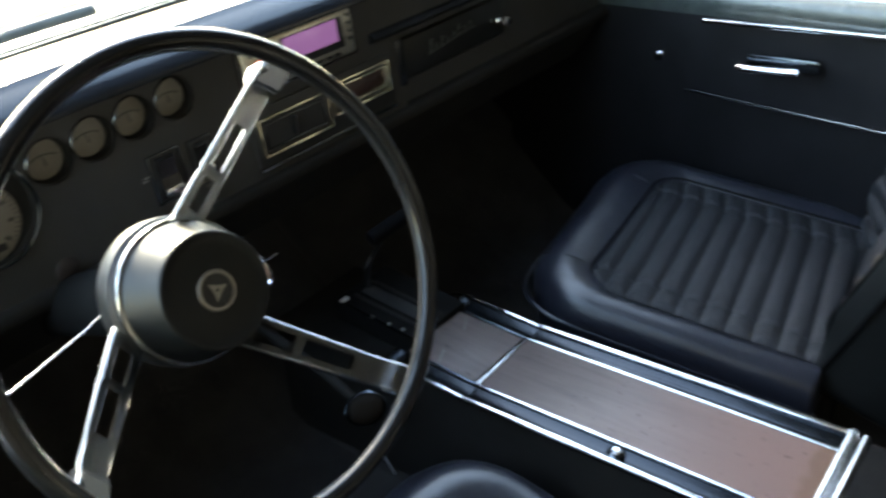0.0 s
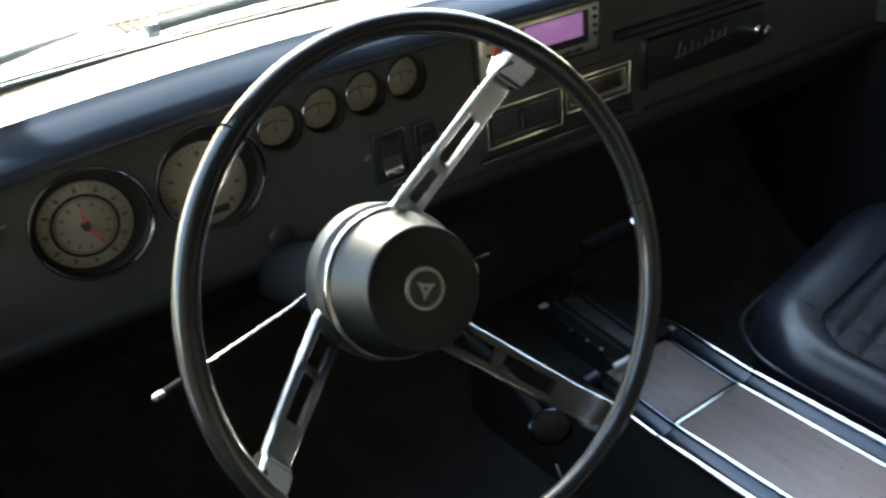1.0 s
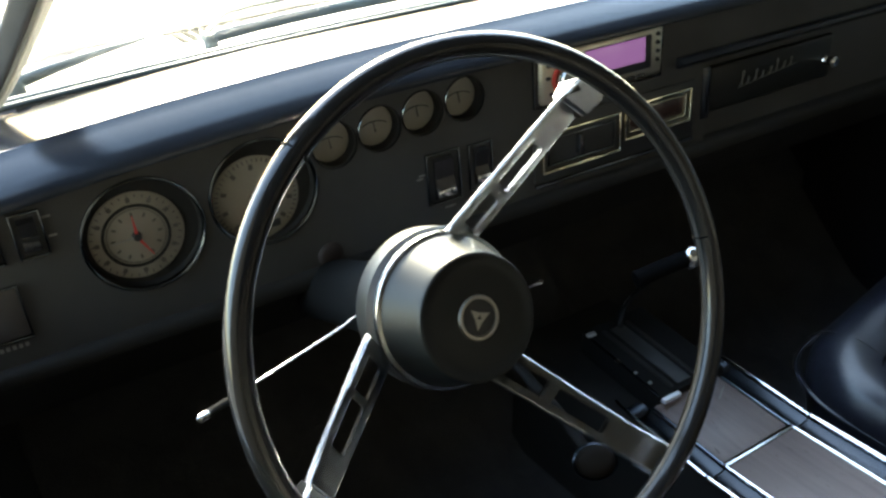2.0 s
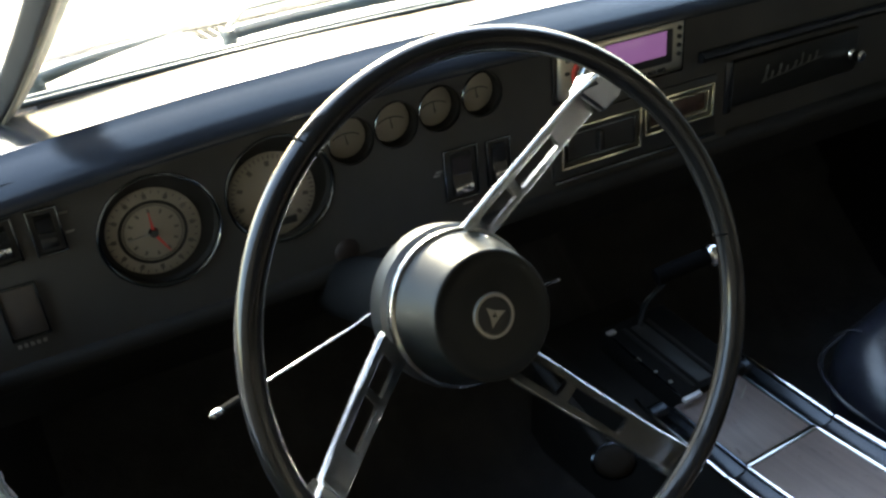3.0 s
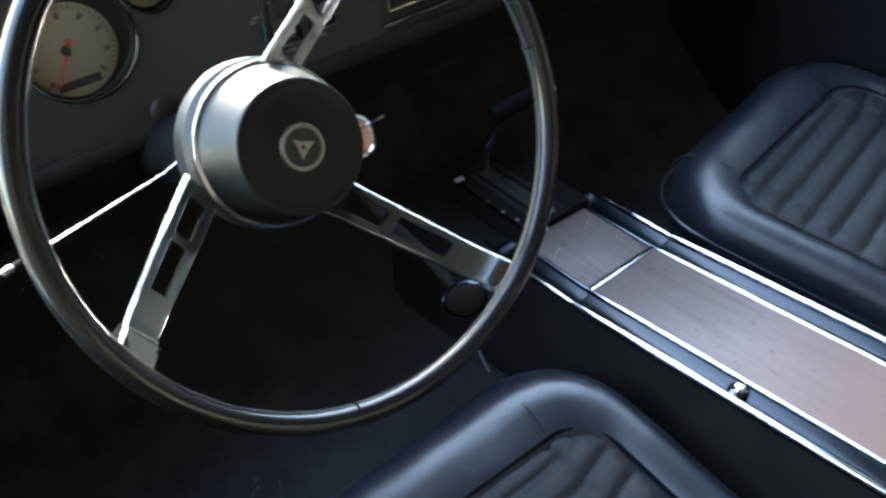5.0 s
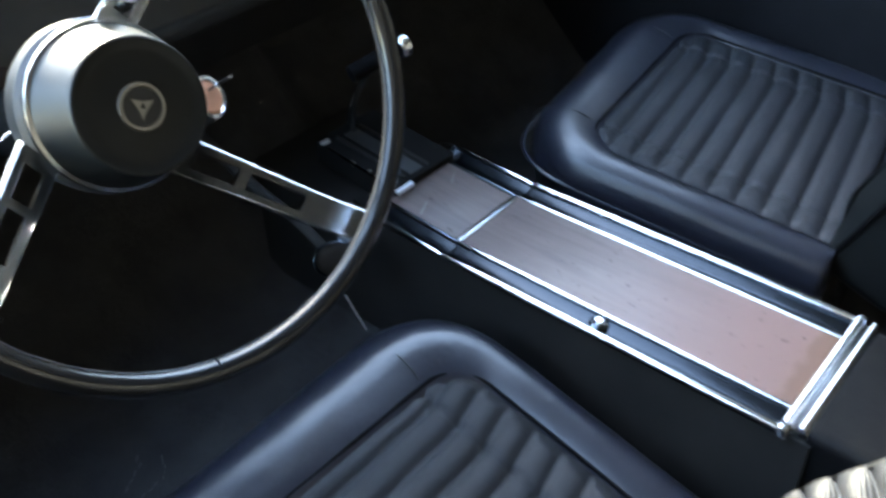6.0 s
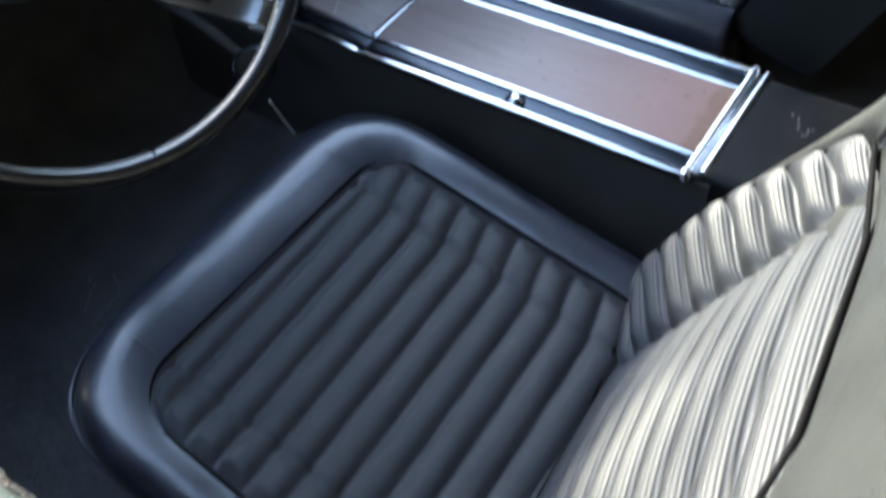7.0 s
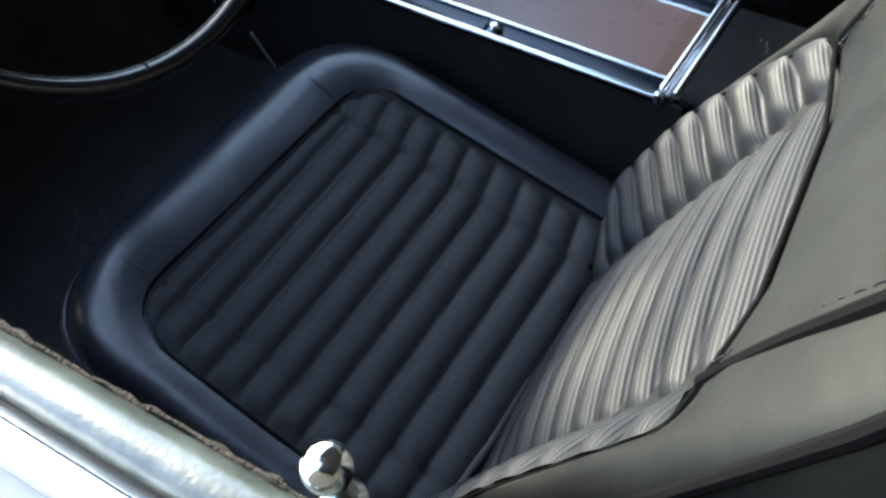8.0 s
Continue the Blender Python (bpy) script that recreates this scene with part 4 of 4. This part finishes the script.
gate_m = Matrix.Translation((0.010, 0.248, ZC + 0.026)) @ Matrix.Rotation(radians(5), 4, "X")


def on_gate(bm):
    bm.transform(gate_m)
    return bm


part("gate_plate", on_gate(box(-0.056, 0.060, -0.080, 0.090, -0.034, 0.005, 0.002)), MATT, gear)
for x in (-0.030, 0.014):
    part("gate_rib", on_gate(box(x - 0.003, x + 0.003, -0.072, 0.072, 0.004, 0.008, 0.001)), PANEL, gear)
part("gate_slot", on_gate(box(-0.018, 0.006, -0.07, 0.07, 0.0045, 0.0060, 0.0005)), INK, gear)
part("gate_trim", on_gate(box(-0.060, -0.030, -0.090, -0.083, 0.002, 0.008, 0.001)), GLINT, gear, "pale metal gate end")
part("gate_corner", on_gate(box(-0.057, -0.043, 0.071, 0.079, 0.004, 0.008, 0.001)), GLINT, gear)
part("gate_edge", on_gate(tube(smooth_path([(-0.057, -0.078, 0.005), (-0.0575, -0.02, 0.006), (-0.057, 0.07, 0.006)], 4), 0.0016, False, 8)), DARK_CHROME, gear, "thin bright edge of the gate")
# Small raised bits stand in for broken glints on the dark gate.
for x, y, w in ((-0.057, 0.008, 0.009), (-0.053, -0.024, 0.004), (-0.050, -0.050, 0.005), (0.000, 0.066, 0.004)):
    part("gate_glint", on_gate(box(x - 0.002, x + 0.003, y - w / 2, y + w / 2, 0.005, 0.0068, 0.0008)), DULL, gear)
shaft = smooth_path([(0.014, 0.318, 0.500), (0.006, 0.312, 0.53), (-0.004, 0.290, 0.575), (-0.014, 0.25, 0.625), (-0.022, 0.222, 0.655)], 6)
part("shaft", tube(shaft, 0.0058, False, 14), CHROME, gear, "bent chrome lever")
part("handle", tube(smooth_path([(-0.05, 0.222, 0.660), (-0.03, 0.218, 0.664), (0.0, 0.214, 0.668), (0.026, 0.212, 0.670)], 4), 0.0115, False, 18), CORD, gear, "black T handle")
end = Matrix.Translation((0.030, 0.2118, 0.6702)) @ Vector((1.0, -0.06, 0.03)).to_track_quat("Z", "Y").to_matrix().to_4x4()
part("handle_cap", lathe([(0.0118, -0.006), (0.0150, -0.003), (0.0165, 0.002), (0.0158, 0.007), (0.0125, 0.0095), (0.0105, 0.008)], end, 28), CHROME, gear, "chrome ring on the end of the handle")
part("handle_button", lathe([(0.0106, 0.006), (0.0085, 0.0095), (0, 0.0105)], end, 24), INK, gear, "black thumb button")


def scuff(x, y, z, length, turn, parent, mat):
    """A thin broken mark left on a surface."""
    own = bmesh.new()
    for k in range(5):
        rnd = noise.noise(Vector((x * 90 + k * 1.7, y * 70, 0.3)))
        b = box(-length * (0.10 + 0.05 * rnd), length * 0.08, -0.0012 - 0.0008 * rnd, 0.0010, 0, 0.0005)
        b.transform(Matrix.Translation((x, y, z)) @ Matrix.Rotation(radians(turn + 25 * rnd), 4, "Z") @ Matrix.Translation((length * (k / 4 - 0.5), 0.006 * rnd, 0)))
        merge(own, b)
    part("scuff", own, mat, parent, "pale scuff", False)


scuff(0.052, -0.475, 0.4842, 0.022, 20, con, FAINT)
scuff(0.040, -0.490, 0.4842, 0.014, -15, con, FAINT)
for sx, sy, turn, size in ((-0.49, 0.23, 35, 0.05), (-0.46, 0.21, 60, 0.035), (-0.50, 0.19, 15, 0.04)):
    scuff(sx, sy, 0.2745, size, turn, carpet, CARPET_SCUFF)


# ---- seats ----
def ribs(v, pitch):
    """Height of a full pleat that bulges towards its upper end, with a narrow crease."""
    return abs(math.sin(math.pi * ((v / pitch) % 1.0) ** 1.5)) ** 0.6


def pleat(v, pitch):
    """Height of a soft pleat with a sharp crease."""
    f = (v / pitch) % 1.0
    return 1 - abs(2 * f - 1) ** 2.6


def weave_uv(x, d, seam, slant):
    """The cloth's cords lie along the pleats at the sides and slant across the middle."""
    a = radians(slant) if abs(x) < seam else 0.0
    return (x * math.cos(a) - d * math.sin(a), x * math.sin(a) + d * math.cos(a))


def groove(d, w):
    return math.exp(-(d / w) ** 2)


def seat(cx, fy, zf, slope, yaw, relief, L, label, group):
    """A bucket seat: cx its middle, fy the front edge, zf the height of the front roll, slope its fall backwards, yaw the backrest's turn in degrees, relief the depth of the cushion's pleats, L the length of its roll."""
    s = thing("bucket_seat", (cx, fy - 0.25, 0.27), label, "car seat", group)
    HW = 0.264

    def cush(x, d, h):
        return (cx + x, fy - d, zf - slope * max(0.0, d - 0.05) + h)

    # bolster: rings from the skirt over the roll in to the piping
    prof_c = [(0.014, -0.17), (0.004, -0.10), (0.0, -0.066), (0.002, -0.040), (0.009, -0.022), (0.018, -0.011), (0.030, -0.005), (0.045, -0.002), (0.060, -0.0015), (0.072, -0.0025), (0.082, -0.0045), (0.088, -0.008), (0.092, -0.024)]
    rows = []
    for ins, h in prof_c:
        loop = rounded(-HW + ins * 0.68, HW - ins * 0.68, ins * 1.42, L, (0.135 - ins * 0.80, 0.120 - ins * 0.74, 0.01, 0.01), 10)
        loop = spread_fixed(loop)
        wide = max(0.0, 1 - ins / 0.092)
        loop = [(x, d - wide * max(0.0, 1 - d / 0.2) * (-0.004 + 0.05 * x)) for x, d in loop]
        puff = 0.009 * math.sin(math.pi * min(1.0, ins / 0.09)) ** 2
        loop = [(x + (0.012 * wide * min(1.0, d / 0.15) if x > 0.12 else 0.0), d) for x, d in loop]
        rows.append([cush(x, d, h + puff * (0.7 if x > 0.18 else 0.0) * min(1.0, d / 0.16) + puff * max(0.0, 1 - d / 0.16) + 0.0016 * noise.noise(Vector((x * 16, d * 16, cx)))) for x, d in loop])
    part("cushion", loft(rows, True), VINYL, s, "smooth black vinyl cushion roll", True, 75)
    seam_loop = spread_fixed(rounded(-HW + 0.003, HW - 0.003, 0.004, L, (0.113, 0.113, 0.01, 0.01), 10))
    part("lower_piping", tube([cush(x, d, -0.050) for x, d in seam_loop], 0.0035, True, 8), VINYL, s)
    PW, P0, P1, PL, PR = 0.207, 0.117, 0.557, 0.062, 0.052
    in_loop = spread_fixed(rounded(-PW, PW, P0, P1, (PL, PR, 0.01, 0.01), 10))
    part("piping", tube([cush(x, d, -0.0060) for x, d in in_loop], 0.0024, True, 8), CORD, s, "black piping round the pleated panel")
    pitch = 0.0380
    NR = 150
    own = bmesh.new()
    uv = own.loops.layers.uv.new("UVMap")
    grid = []
    for j in range(NR + 1):
        d = P0 + (P1 - P0) * j / NR
        wl, wr = (PW if d > P0 + r else PW - r + math.sqrt(max(0.0, r ** 2 - (P0 + r - d) ** 2)) for r in (PL, PR))
        row = []
        for i in range(97):
            x = (wl + wr) / 2 * math.sin((i / 48 - 1) * math.pi / 2 * 0.93) / math.sin(math.pi / 2 * 0.93) + (wr - wl) / 2
            g = max(groove(x - 0.143, 0.0038), groove(x + 0.150, 0.0038))
            edge = min(1.0, (wr - x) / 0.02, (wl + x) / 0.02, (d - P0) / 0.02 + 0.05)
            h = -0.0110 + 0.0050 * edge + relief * (pleat(max(0.012, d - 0.1095 + 0.04 * x + 0.2 * max(0.0, x - 0.13)), pitch) - 0.6) * edge - 0.0048 * g + 0.004 * (abs(x) / PW) ** 4 * edge
            h += 0.0012 * noise.noise(Vector((x * 22 + cx, d * 22, 3)))
            row.append((own.verts.new(cush(x, d, h)), weave_uv(x, d, 0.146, 9)))
        grid.append(row)
    for a, b in zip(grid, grid[1:]):
        for k in range(96):
            q = (a[k], a[k + 1], b[k + 1], b[k])
            f = own.faces.new([v for v, _ in q])
            for lp, (_, c) in zip(f.loops, q):
                lp[uv].uv = c
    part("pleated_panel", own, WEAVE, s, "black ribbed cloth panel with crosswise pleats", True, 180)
    for sgn in (-1, 1):
        part("roll_seam", tube(smooth_path([cush(sgn * 0.150, 0.122, -0.013), cush(sgn * 0.154, 0.100, 0.000), cush(sgn * 0.156, 0.070, 0.0015), cush(sgn * 0.158, 0.034, -0.006), cush(sgn * 0.159, 0.012, -0.026)], 5), 0.0013, False, 6), INK, s)
    part("base", box(cx - 0.22, cx + 0.22, fy - 0.50, fy - 0.08, 0.272, zf - 0.12, 0.01), PANEL, s)

    # backrest: s runs up the back, h forward of it
    def back_line(q):
        return Vector((0, fy - 0.495 - 0.45 * q + 0.07 * q * q, zf - 0.092 + 0.93 * q))

    def back(x, q, h):
        a, b = back_line(q - 0.01), back_line(q + 0.01)
        t = (b - a).normalized()
        nrm = Vector((0, t.z, -t.y))
        p = back_line(q - 0.20 * x * min(1.0, max(0.0, q))) + nrm * h
        y0, c, sn = back_line(0.2).y, math.cos(radians(yaw)), math.sin(radians(yaw))
        return (cx + x * c - (p.y - y0) * sn, y0 + x * sn + (p.y - y0) * c, p.z)

    BW, BT = 0.212, 0.66

    def half(q):
        """Half the width of the pleated panel at height q: it narrows upwards and rounds off."""
        w = 0.204 - 0.25 * max(0.0, q - 0.15) ** 1.6
        return w if q < 0.382 else max(0.02, w - 0.022 + math.sqrt(max(0.0, 0.022 ** 2 - (q - 0.382) ** 2)))

    def crest(x, q):
        """How far the panel's rim stands forward: the wings curl round the driver and fade towards the top."""
        taper = 1.0 if q < 0.20 else max(0.3, 1 - 0.7 * ((q - 0.20) / 0.21) ** 1.5)
        return 0.006 + 0.046 * min(1.0, max(0.0, q + 0.02) / 0.10) * taper * min(1.0, max(0.0, (abs(x) - 0.08) / 0.08))

    def outline(k, n=10):
        """Blend from the outer outline (0) to the piping (1)."""
        o = rounded(-BW, BW, -0.03, BT, (0.02, 0.02, 0.13, 0.13), n)
        i = rounded(-0.204, 0.204, 0.0, 0.404, (0.01, 0.01, 0.022, 0.022), n)
        o, i = spread_fixed(o), spread_fixed(i)
        i = [(x - math.copysign(min(abs(x), 0.25 * max(0.0, q - 0.15) ** 1.6), x), q) for x, q in i]
        return [(a * (1 - k) + c * k, b * (1 - k) + e * k) for (a, b), (c, e) in zip(o, i)]

    prof_b = [(0.10, -0.125), (0.0, -0.11), (-0.10, -0.065), (-0.08, -0.015), (0.0, 0.013), (0.12, 0.019), (0.3, 0.0225), (0.55, 0.0245), (0.8, 0.0245), (0.92, 0.0205), (0.97, 0.0165), (1.0, 0.005)]
    rows = []
    for k, h in prof_b:
        rows.append([back(x, q, h * (1 - 0.12 * max(0, q - 0.45)) + (crest(xi, qi) - 0.018) * max(0.0, k) ** 1.6) for (x, q), (xi, qi) in zip(outline(k), outline(1.0))])
    part("backrest", loft(rows, True, True), BACK_VINYL, s, "smooth black vinyl backrest with rolled edges", True, 75)
    part("back_piping", tube([back(x, q, crest(x, q) - 0.001) for x, q in outline(1.0)], 0.0020, True, 8), CORD, s)
    part("outer_piping", tube([back(x, q, 0.016) for x, q in outline(-0.02)], 0.0042, True, 8), CORD, s, "black piping along the outer edge")
    own = bmesh.new()
    uv = own.loops.layers.uv.new("UVMap")
    grid = []
    pitch = 0.0395
    for j in range(241):
        q = 0.0 + 0.404 * j / 240
        w = half(q)
        row = []
        for i in range(97):
            x = w * (i / 48 - 1)
            ax = abs(x)
            g = max(groove(x - 0.130, 0.006), groove(x + 0.130, 0.006))
            edge = max(0.0, min(1.0, (w - ax) / 0.016, (0.404 - q) / 0.02 + 0.02)) ** 0.7
            wing = min(1.0, max(0.0, (ax - 0.126) / max(0.02, w - 0.126)))
            belly = max(0.0, 1 - (ax / 0.130) ** 2)
            top = min(1.0, (0.404 - q) / 0.10)
            h = 0.002 + 0.018 * belly ** 0.7 * min(1.0, q / 0.10) * top ** 0.5 + crest(0.2, q) * wing ** 0.75
            h += (0.0140 + 0.0050 * wing) * (ribs(q, pitch) - 0.6) * (0.1 + 0.9 * edge) - 0.007 * g + 0.0006 * noise.noise(Vector((x * 20 + cx, q * 20, 8)))
            row.append((own.verts.new(back(x, q, h)), weave_uv(x, q, 0.130, 2)))
        grid.append(row)
    for a, b in zip(grid, grid[1:]):
        for k in range(96):
            qd = (a[k], a[k + 1], b[k + 1], b[k])
            f = own.faces.new([v for v, _ in qd])
            for lp, (_, c) in zip(f.loops, qd):
                lp[uv].uv = c
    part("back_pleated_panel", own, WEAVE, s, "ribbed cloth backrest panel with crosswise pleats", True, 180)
    for sgn in (-1, 1):
        line = [back(sgn * x, q, h) for x, q, h in ((0.152, 0.416, 0.0215), (0.154, 0.440, 0.0235), (0.158, 0.49, 0.0248), (0.163, 0.54, 0.0240), (0.166, 0.60, 0.0215))]
        stitches = None
        for u, v in zip(smooth_path(line, 5), smooth_path(line, 5)[1:]):
            u, v = Vector(u), Vector(v)
            side_step = Vector((-sgn * 0.011, 0, 0.002))
            stitches = tube([u.lerp(v, 0.15) + side_step, u.lerp(v, 0.5) + side_step + Vector((0, 0.0008, 0.0005)), u.lerp(v, 0.85) + side_step], 0.0008, False, 5, stitches)
        tagged(part("stitching", stitches, VINYL, s, "row of small stitches beside the shoulder piping"), kind="stuff")
        part("top_seam", tube(smooth_path(line, 3), 0.0045, False, 8), CORD, s, "black piping across the shoulder")
    return s


def spread_fixed(loop, per_side=14):
    """Each straight side between the four corner arcs gets the same count of points, so that loops match one another."""
    n = len(loop) // 4
    out = []
    for c in range(4):
        arc = loop[c * n:(c + 1) * n]
        out += arc
        (ax, ay), (bx, by) = arc[-1], loop[((c + 1) * n) % len(loop)]
        out += [(ax + (bx - ax) * k / per_side, ay + (by - ay) * k / per_side) for k in range(1, per_side)]
    return out


seat(-0.390, 0.048, 0.462, 0.19, 4.5, 0.0080, 0.58, "black driver's bucket seat with sunlit pleated cloth backrest", "front seats")
passenger_seat = seat(0.442, 0.208, 0.510, 0.16, 0.0, 0.0075, 0.485, "black passenger bucket seat with pleated cloth panel, in shade", "front seats")
passenger_seat.rotation_euler.z = radians(10.0)      # its front is turned a little towards the driver


# ---- doors ----
def swing(y, toe):
    """How far the sill line runs outward at y."""
    return toe * (y + 0.45) + toe * 1.5 * max(0.0, y + 0.25) ** 1.5 + toe * min(0.11, 0.40 * max(0.0, y + 0.28))


def door(side, name, label, toe):
    """toe: how far the sill swings outward for each metre forward."""
    def drawn(section, y0, y1):
        rows = []
        for k in range(25):
            y = y0 + (y1 - y0) * k / 24
            rows.append([(side * (x + swing(y, toe)), y, z) for x, z in section])
        return loft(rows, True, True)

    d = new(name)
    d.location = (side * 0.73, -0.2, 0.2)
    ORIGIN[d.name] = Vector(d.location)
    tagged(d, label, "car door", "", "structure")
    part("skin", drawn([(0.745, 0.200), (0.737, 0.812), (0.752, 0.818), (0.775, 0.80), (0.84, 0.68), (0.86, 0.55), (0.83, 0.25), (0.80, 0.20)], -1.02, 0.60), PAINT, d, "pale painted outer skin", True, 35)
    part("inner_panel", drawn([(0.732, 0.24), (0.700, 0.25), (0.696, 0.60), (0.700, 0.775), (0.732, 0.775)], -1.0, 0.60), DOOR_VINYL, d, "black vinyl door panel", True, 35)
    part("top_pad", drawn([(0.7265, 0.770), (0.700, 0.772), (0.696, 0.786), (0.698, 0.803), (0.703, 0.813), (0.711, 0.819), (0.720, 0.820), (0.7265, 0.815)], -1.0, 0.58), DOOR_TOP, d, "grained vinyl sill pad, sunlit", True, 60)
    part("slot", drawn([(0.7268, 0.770), (0.7268, 0.808), (0.7305, 0.808), (0.7305, 0.770)], -1.0, 0.58), INK, d)
    part("belt_moulding", drawn([(0.7310, 0.806), (0.7310, 0.822), (0.736, 0.827), (0.746, 0.826), (0.752, 0.8195), (0.752, 0.81)], -1.02, 0.60), CHROME, d, "bright belt moulding", True, 50)
    return d


d1 = door(-1, "door_1", "closed driver's door with its window wound down", 0.095)
d2 = door(1, "door_2", "closed passenger's door with black trim and chrome strips", 0.03)
random.seed(9)
felt_y = [-1.0 + 0.008 * k for k in range(176)]
felt_line = [(-0.6965 - swing(y, 0.095) + random.uniform(-0.0012, 0.0012), y, 0.803 + random.uniform(-0.001, 0.0012)) for y in felt_y]
part("felt_strip", tube(felt_line, [random.uniform(0.0009, 0.0026) for _ in felt_y], False, 7), FELT, d1, "frayed brown felt edge")
KX, KY, KZ = -0.684, -0.520, 0.808
knob = thing("lock_knob", (KX, KY, KZ), "small chrome door lock knob on the sill", "lock knob")
part("stem", lathe([(0.004, -0.02), (0.004, 0.02), (0.006, 0.024)], Matrix.Translation((KX, KY, KZ)), 16), CHROME, knob)
part("ferrule", lathe([(0.004, 0.008), (0.008, 0.0075), (0.011, 0.003), (0.011, -0.004)], Matrix.Translation((KX, KY, KZ)), 20), CHROME, knob)
part("head", lathe([(0.005, 0.020), (0.0085, 0.026), (0.0104, 0.033), (0.0106, 0.038), (0.0090, 0.0435), (0.0055, 0.046), (0, 0.0465)], Matrix.Translation((KX, KY, KZ)), 28), CHROME, knob, "mushroom-shaped chrome head")
XD = 0.700
part("trim_strip", box(XD - 0.006, XD + 0.004, -0.60, 0.09, 0.770, 0.777, 0.002), CHROME, d2, "thin chrome strip")
strip = box(XD - 0.006, XD + 0.004, -0.6, 0.12, 0.636, 0.641, 0.002)
strip.transform(Matrix.Translation((0, 0.11, 0.64)) @ Matrix.Rotation(radians(4), 4, "X") @ Matrix.Translation((0, -0.11, -0.64)))
part("lower_trim_strip", strip, STEEL, d2, "thin metal strip")
part("handle_plate", box(XD - 0.010, XD + 0.004, -0.125, 0.0, 0.700, 0.724, 0.004), DARK_CHROME, d2, "polished handle recess")
part("handle", tube(smooth_path([(XD - 0.012, 0.015, 0.706), (XD - 0.035, 0.0, 0.707), (XD - 0.04, -0.05, 0.709), (XD - 0.038, -0.10, 0.711)], 5), 0.006, False, 12), CHROME, d2, "chrome inside handle")
part("crank_knob", lathe([(0, 0.02), (0.008, 0.019), (0.011, 0.012), (0.008, 0.0)], Matrix.Translation((XD - 0.005, 0.165, 0.704)) @ Matrix.Rotation(radians(-90), 4, "Y"), 20), CHROME, d2, "chrome window crank knob")

# ---- pedal and floor trim ----
pedal = thing("brake_pedal", (-0.19, 0.20, 0.30), "brown worn brake pedal pad with a metal rim", "pedal")
pm = Matrix.Translation((-0.185, 0.135, 0.487)) @ Vector((-0.35, -0.75, 0.6)).to_track_quat("Z", "Y").to_matrix().to_4x4()


def on_pedal(b):
    b.transform(pm)
    return b


part("pad", on_pedal(lathe([(0, 0.007), (0.010, 0.0065), (0.017, 0.004), (0.020, 0.0), (0.0205, -0.006)], Matrix.Diagonal((1.25, 1.0, 1.0, 1.0)), 28)), PEDAL, pedal, "worn brown rubber pad")
part("rim", on_pedal(lathe([(0.0195, -0.003), (0.0215, 0.0), (0.0235, -0.002), (0.023, -0.009), (0, -0.010)], Matrix.Diagonal((1.25, 1.0, 1.0, 1.0)), 28)), DARK_CHROME, pedal, "thin metal rim")
part("arm", tube(smooth_path([(-0.185, 0.142, 0.485), (-0.19, 0.20, 0.52), (-0.20, 0.30, 0.56), (-0.21, 0.40, 0.62)], 5), 0.008, False, 10), PANEL, pedal)
part("rod", tube([(-0.196, 0.113, 0.445), (-0.182, 0.117, 0.400), (-0.169, 0.120, 0.360)], 0.0016, False, 6), GLINT, pedal, "thin bare metal rod")
for side in (-1, 1):
    setting("wall_kick", box(side * 0.80, side * 0.90, 0.58, 0.74, 0.2, 0.96), PANEL, "black kick panel ahead of the door", "kick panel", False)
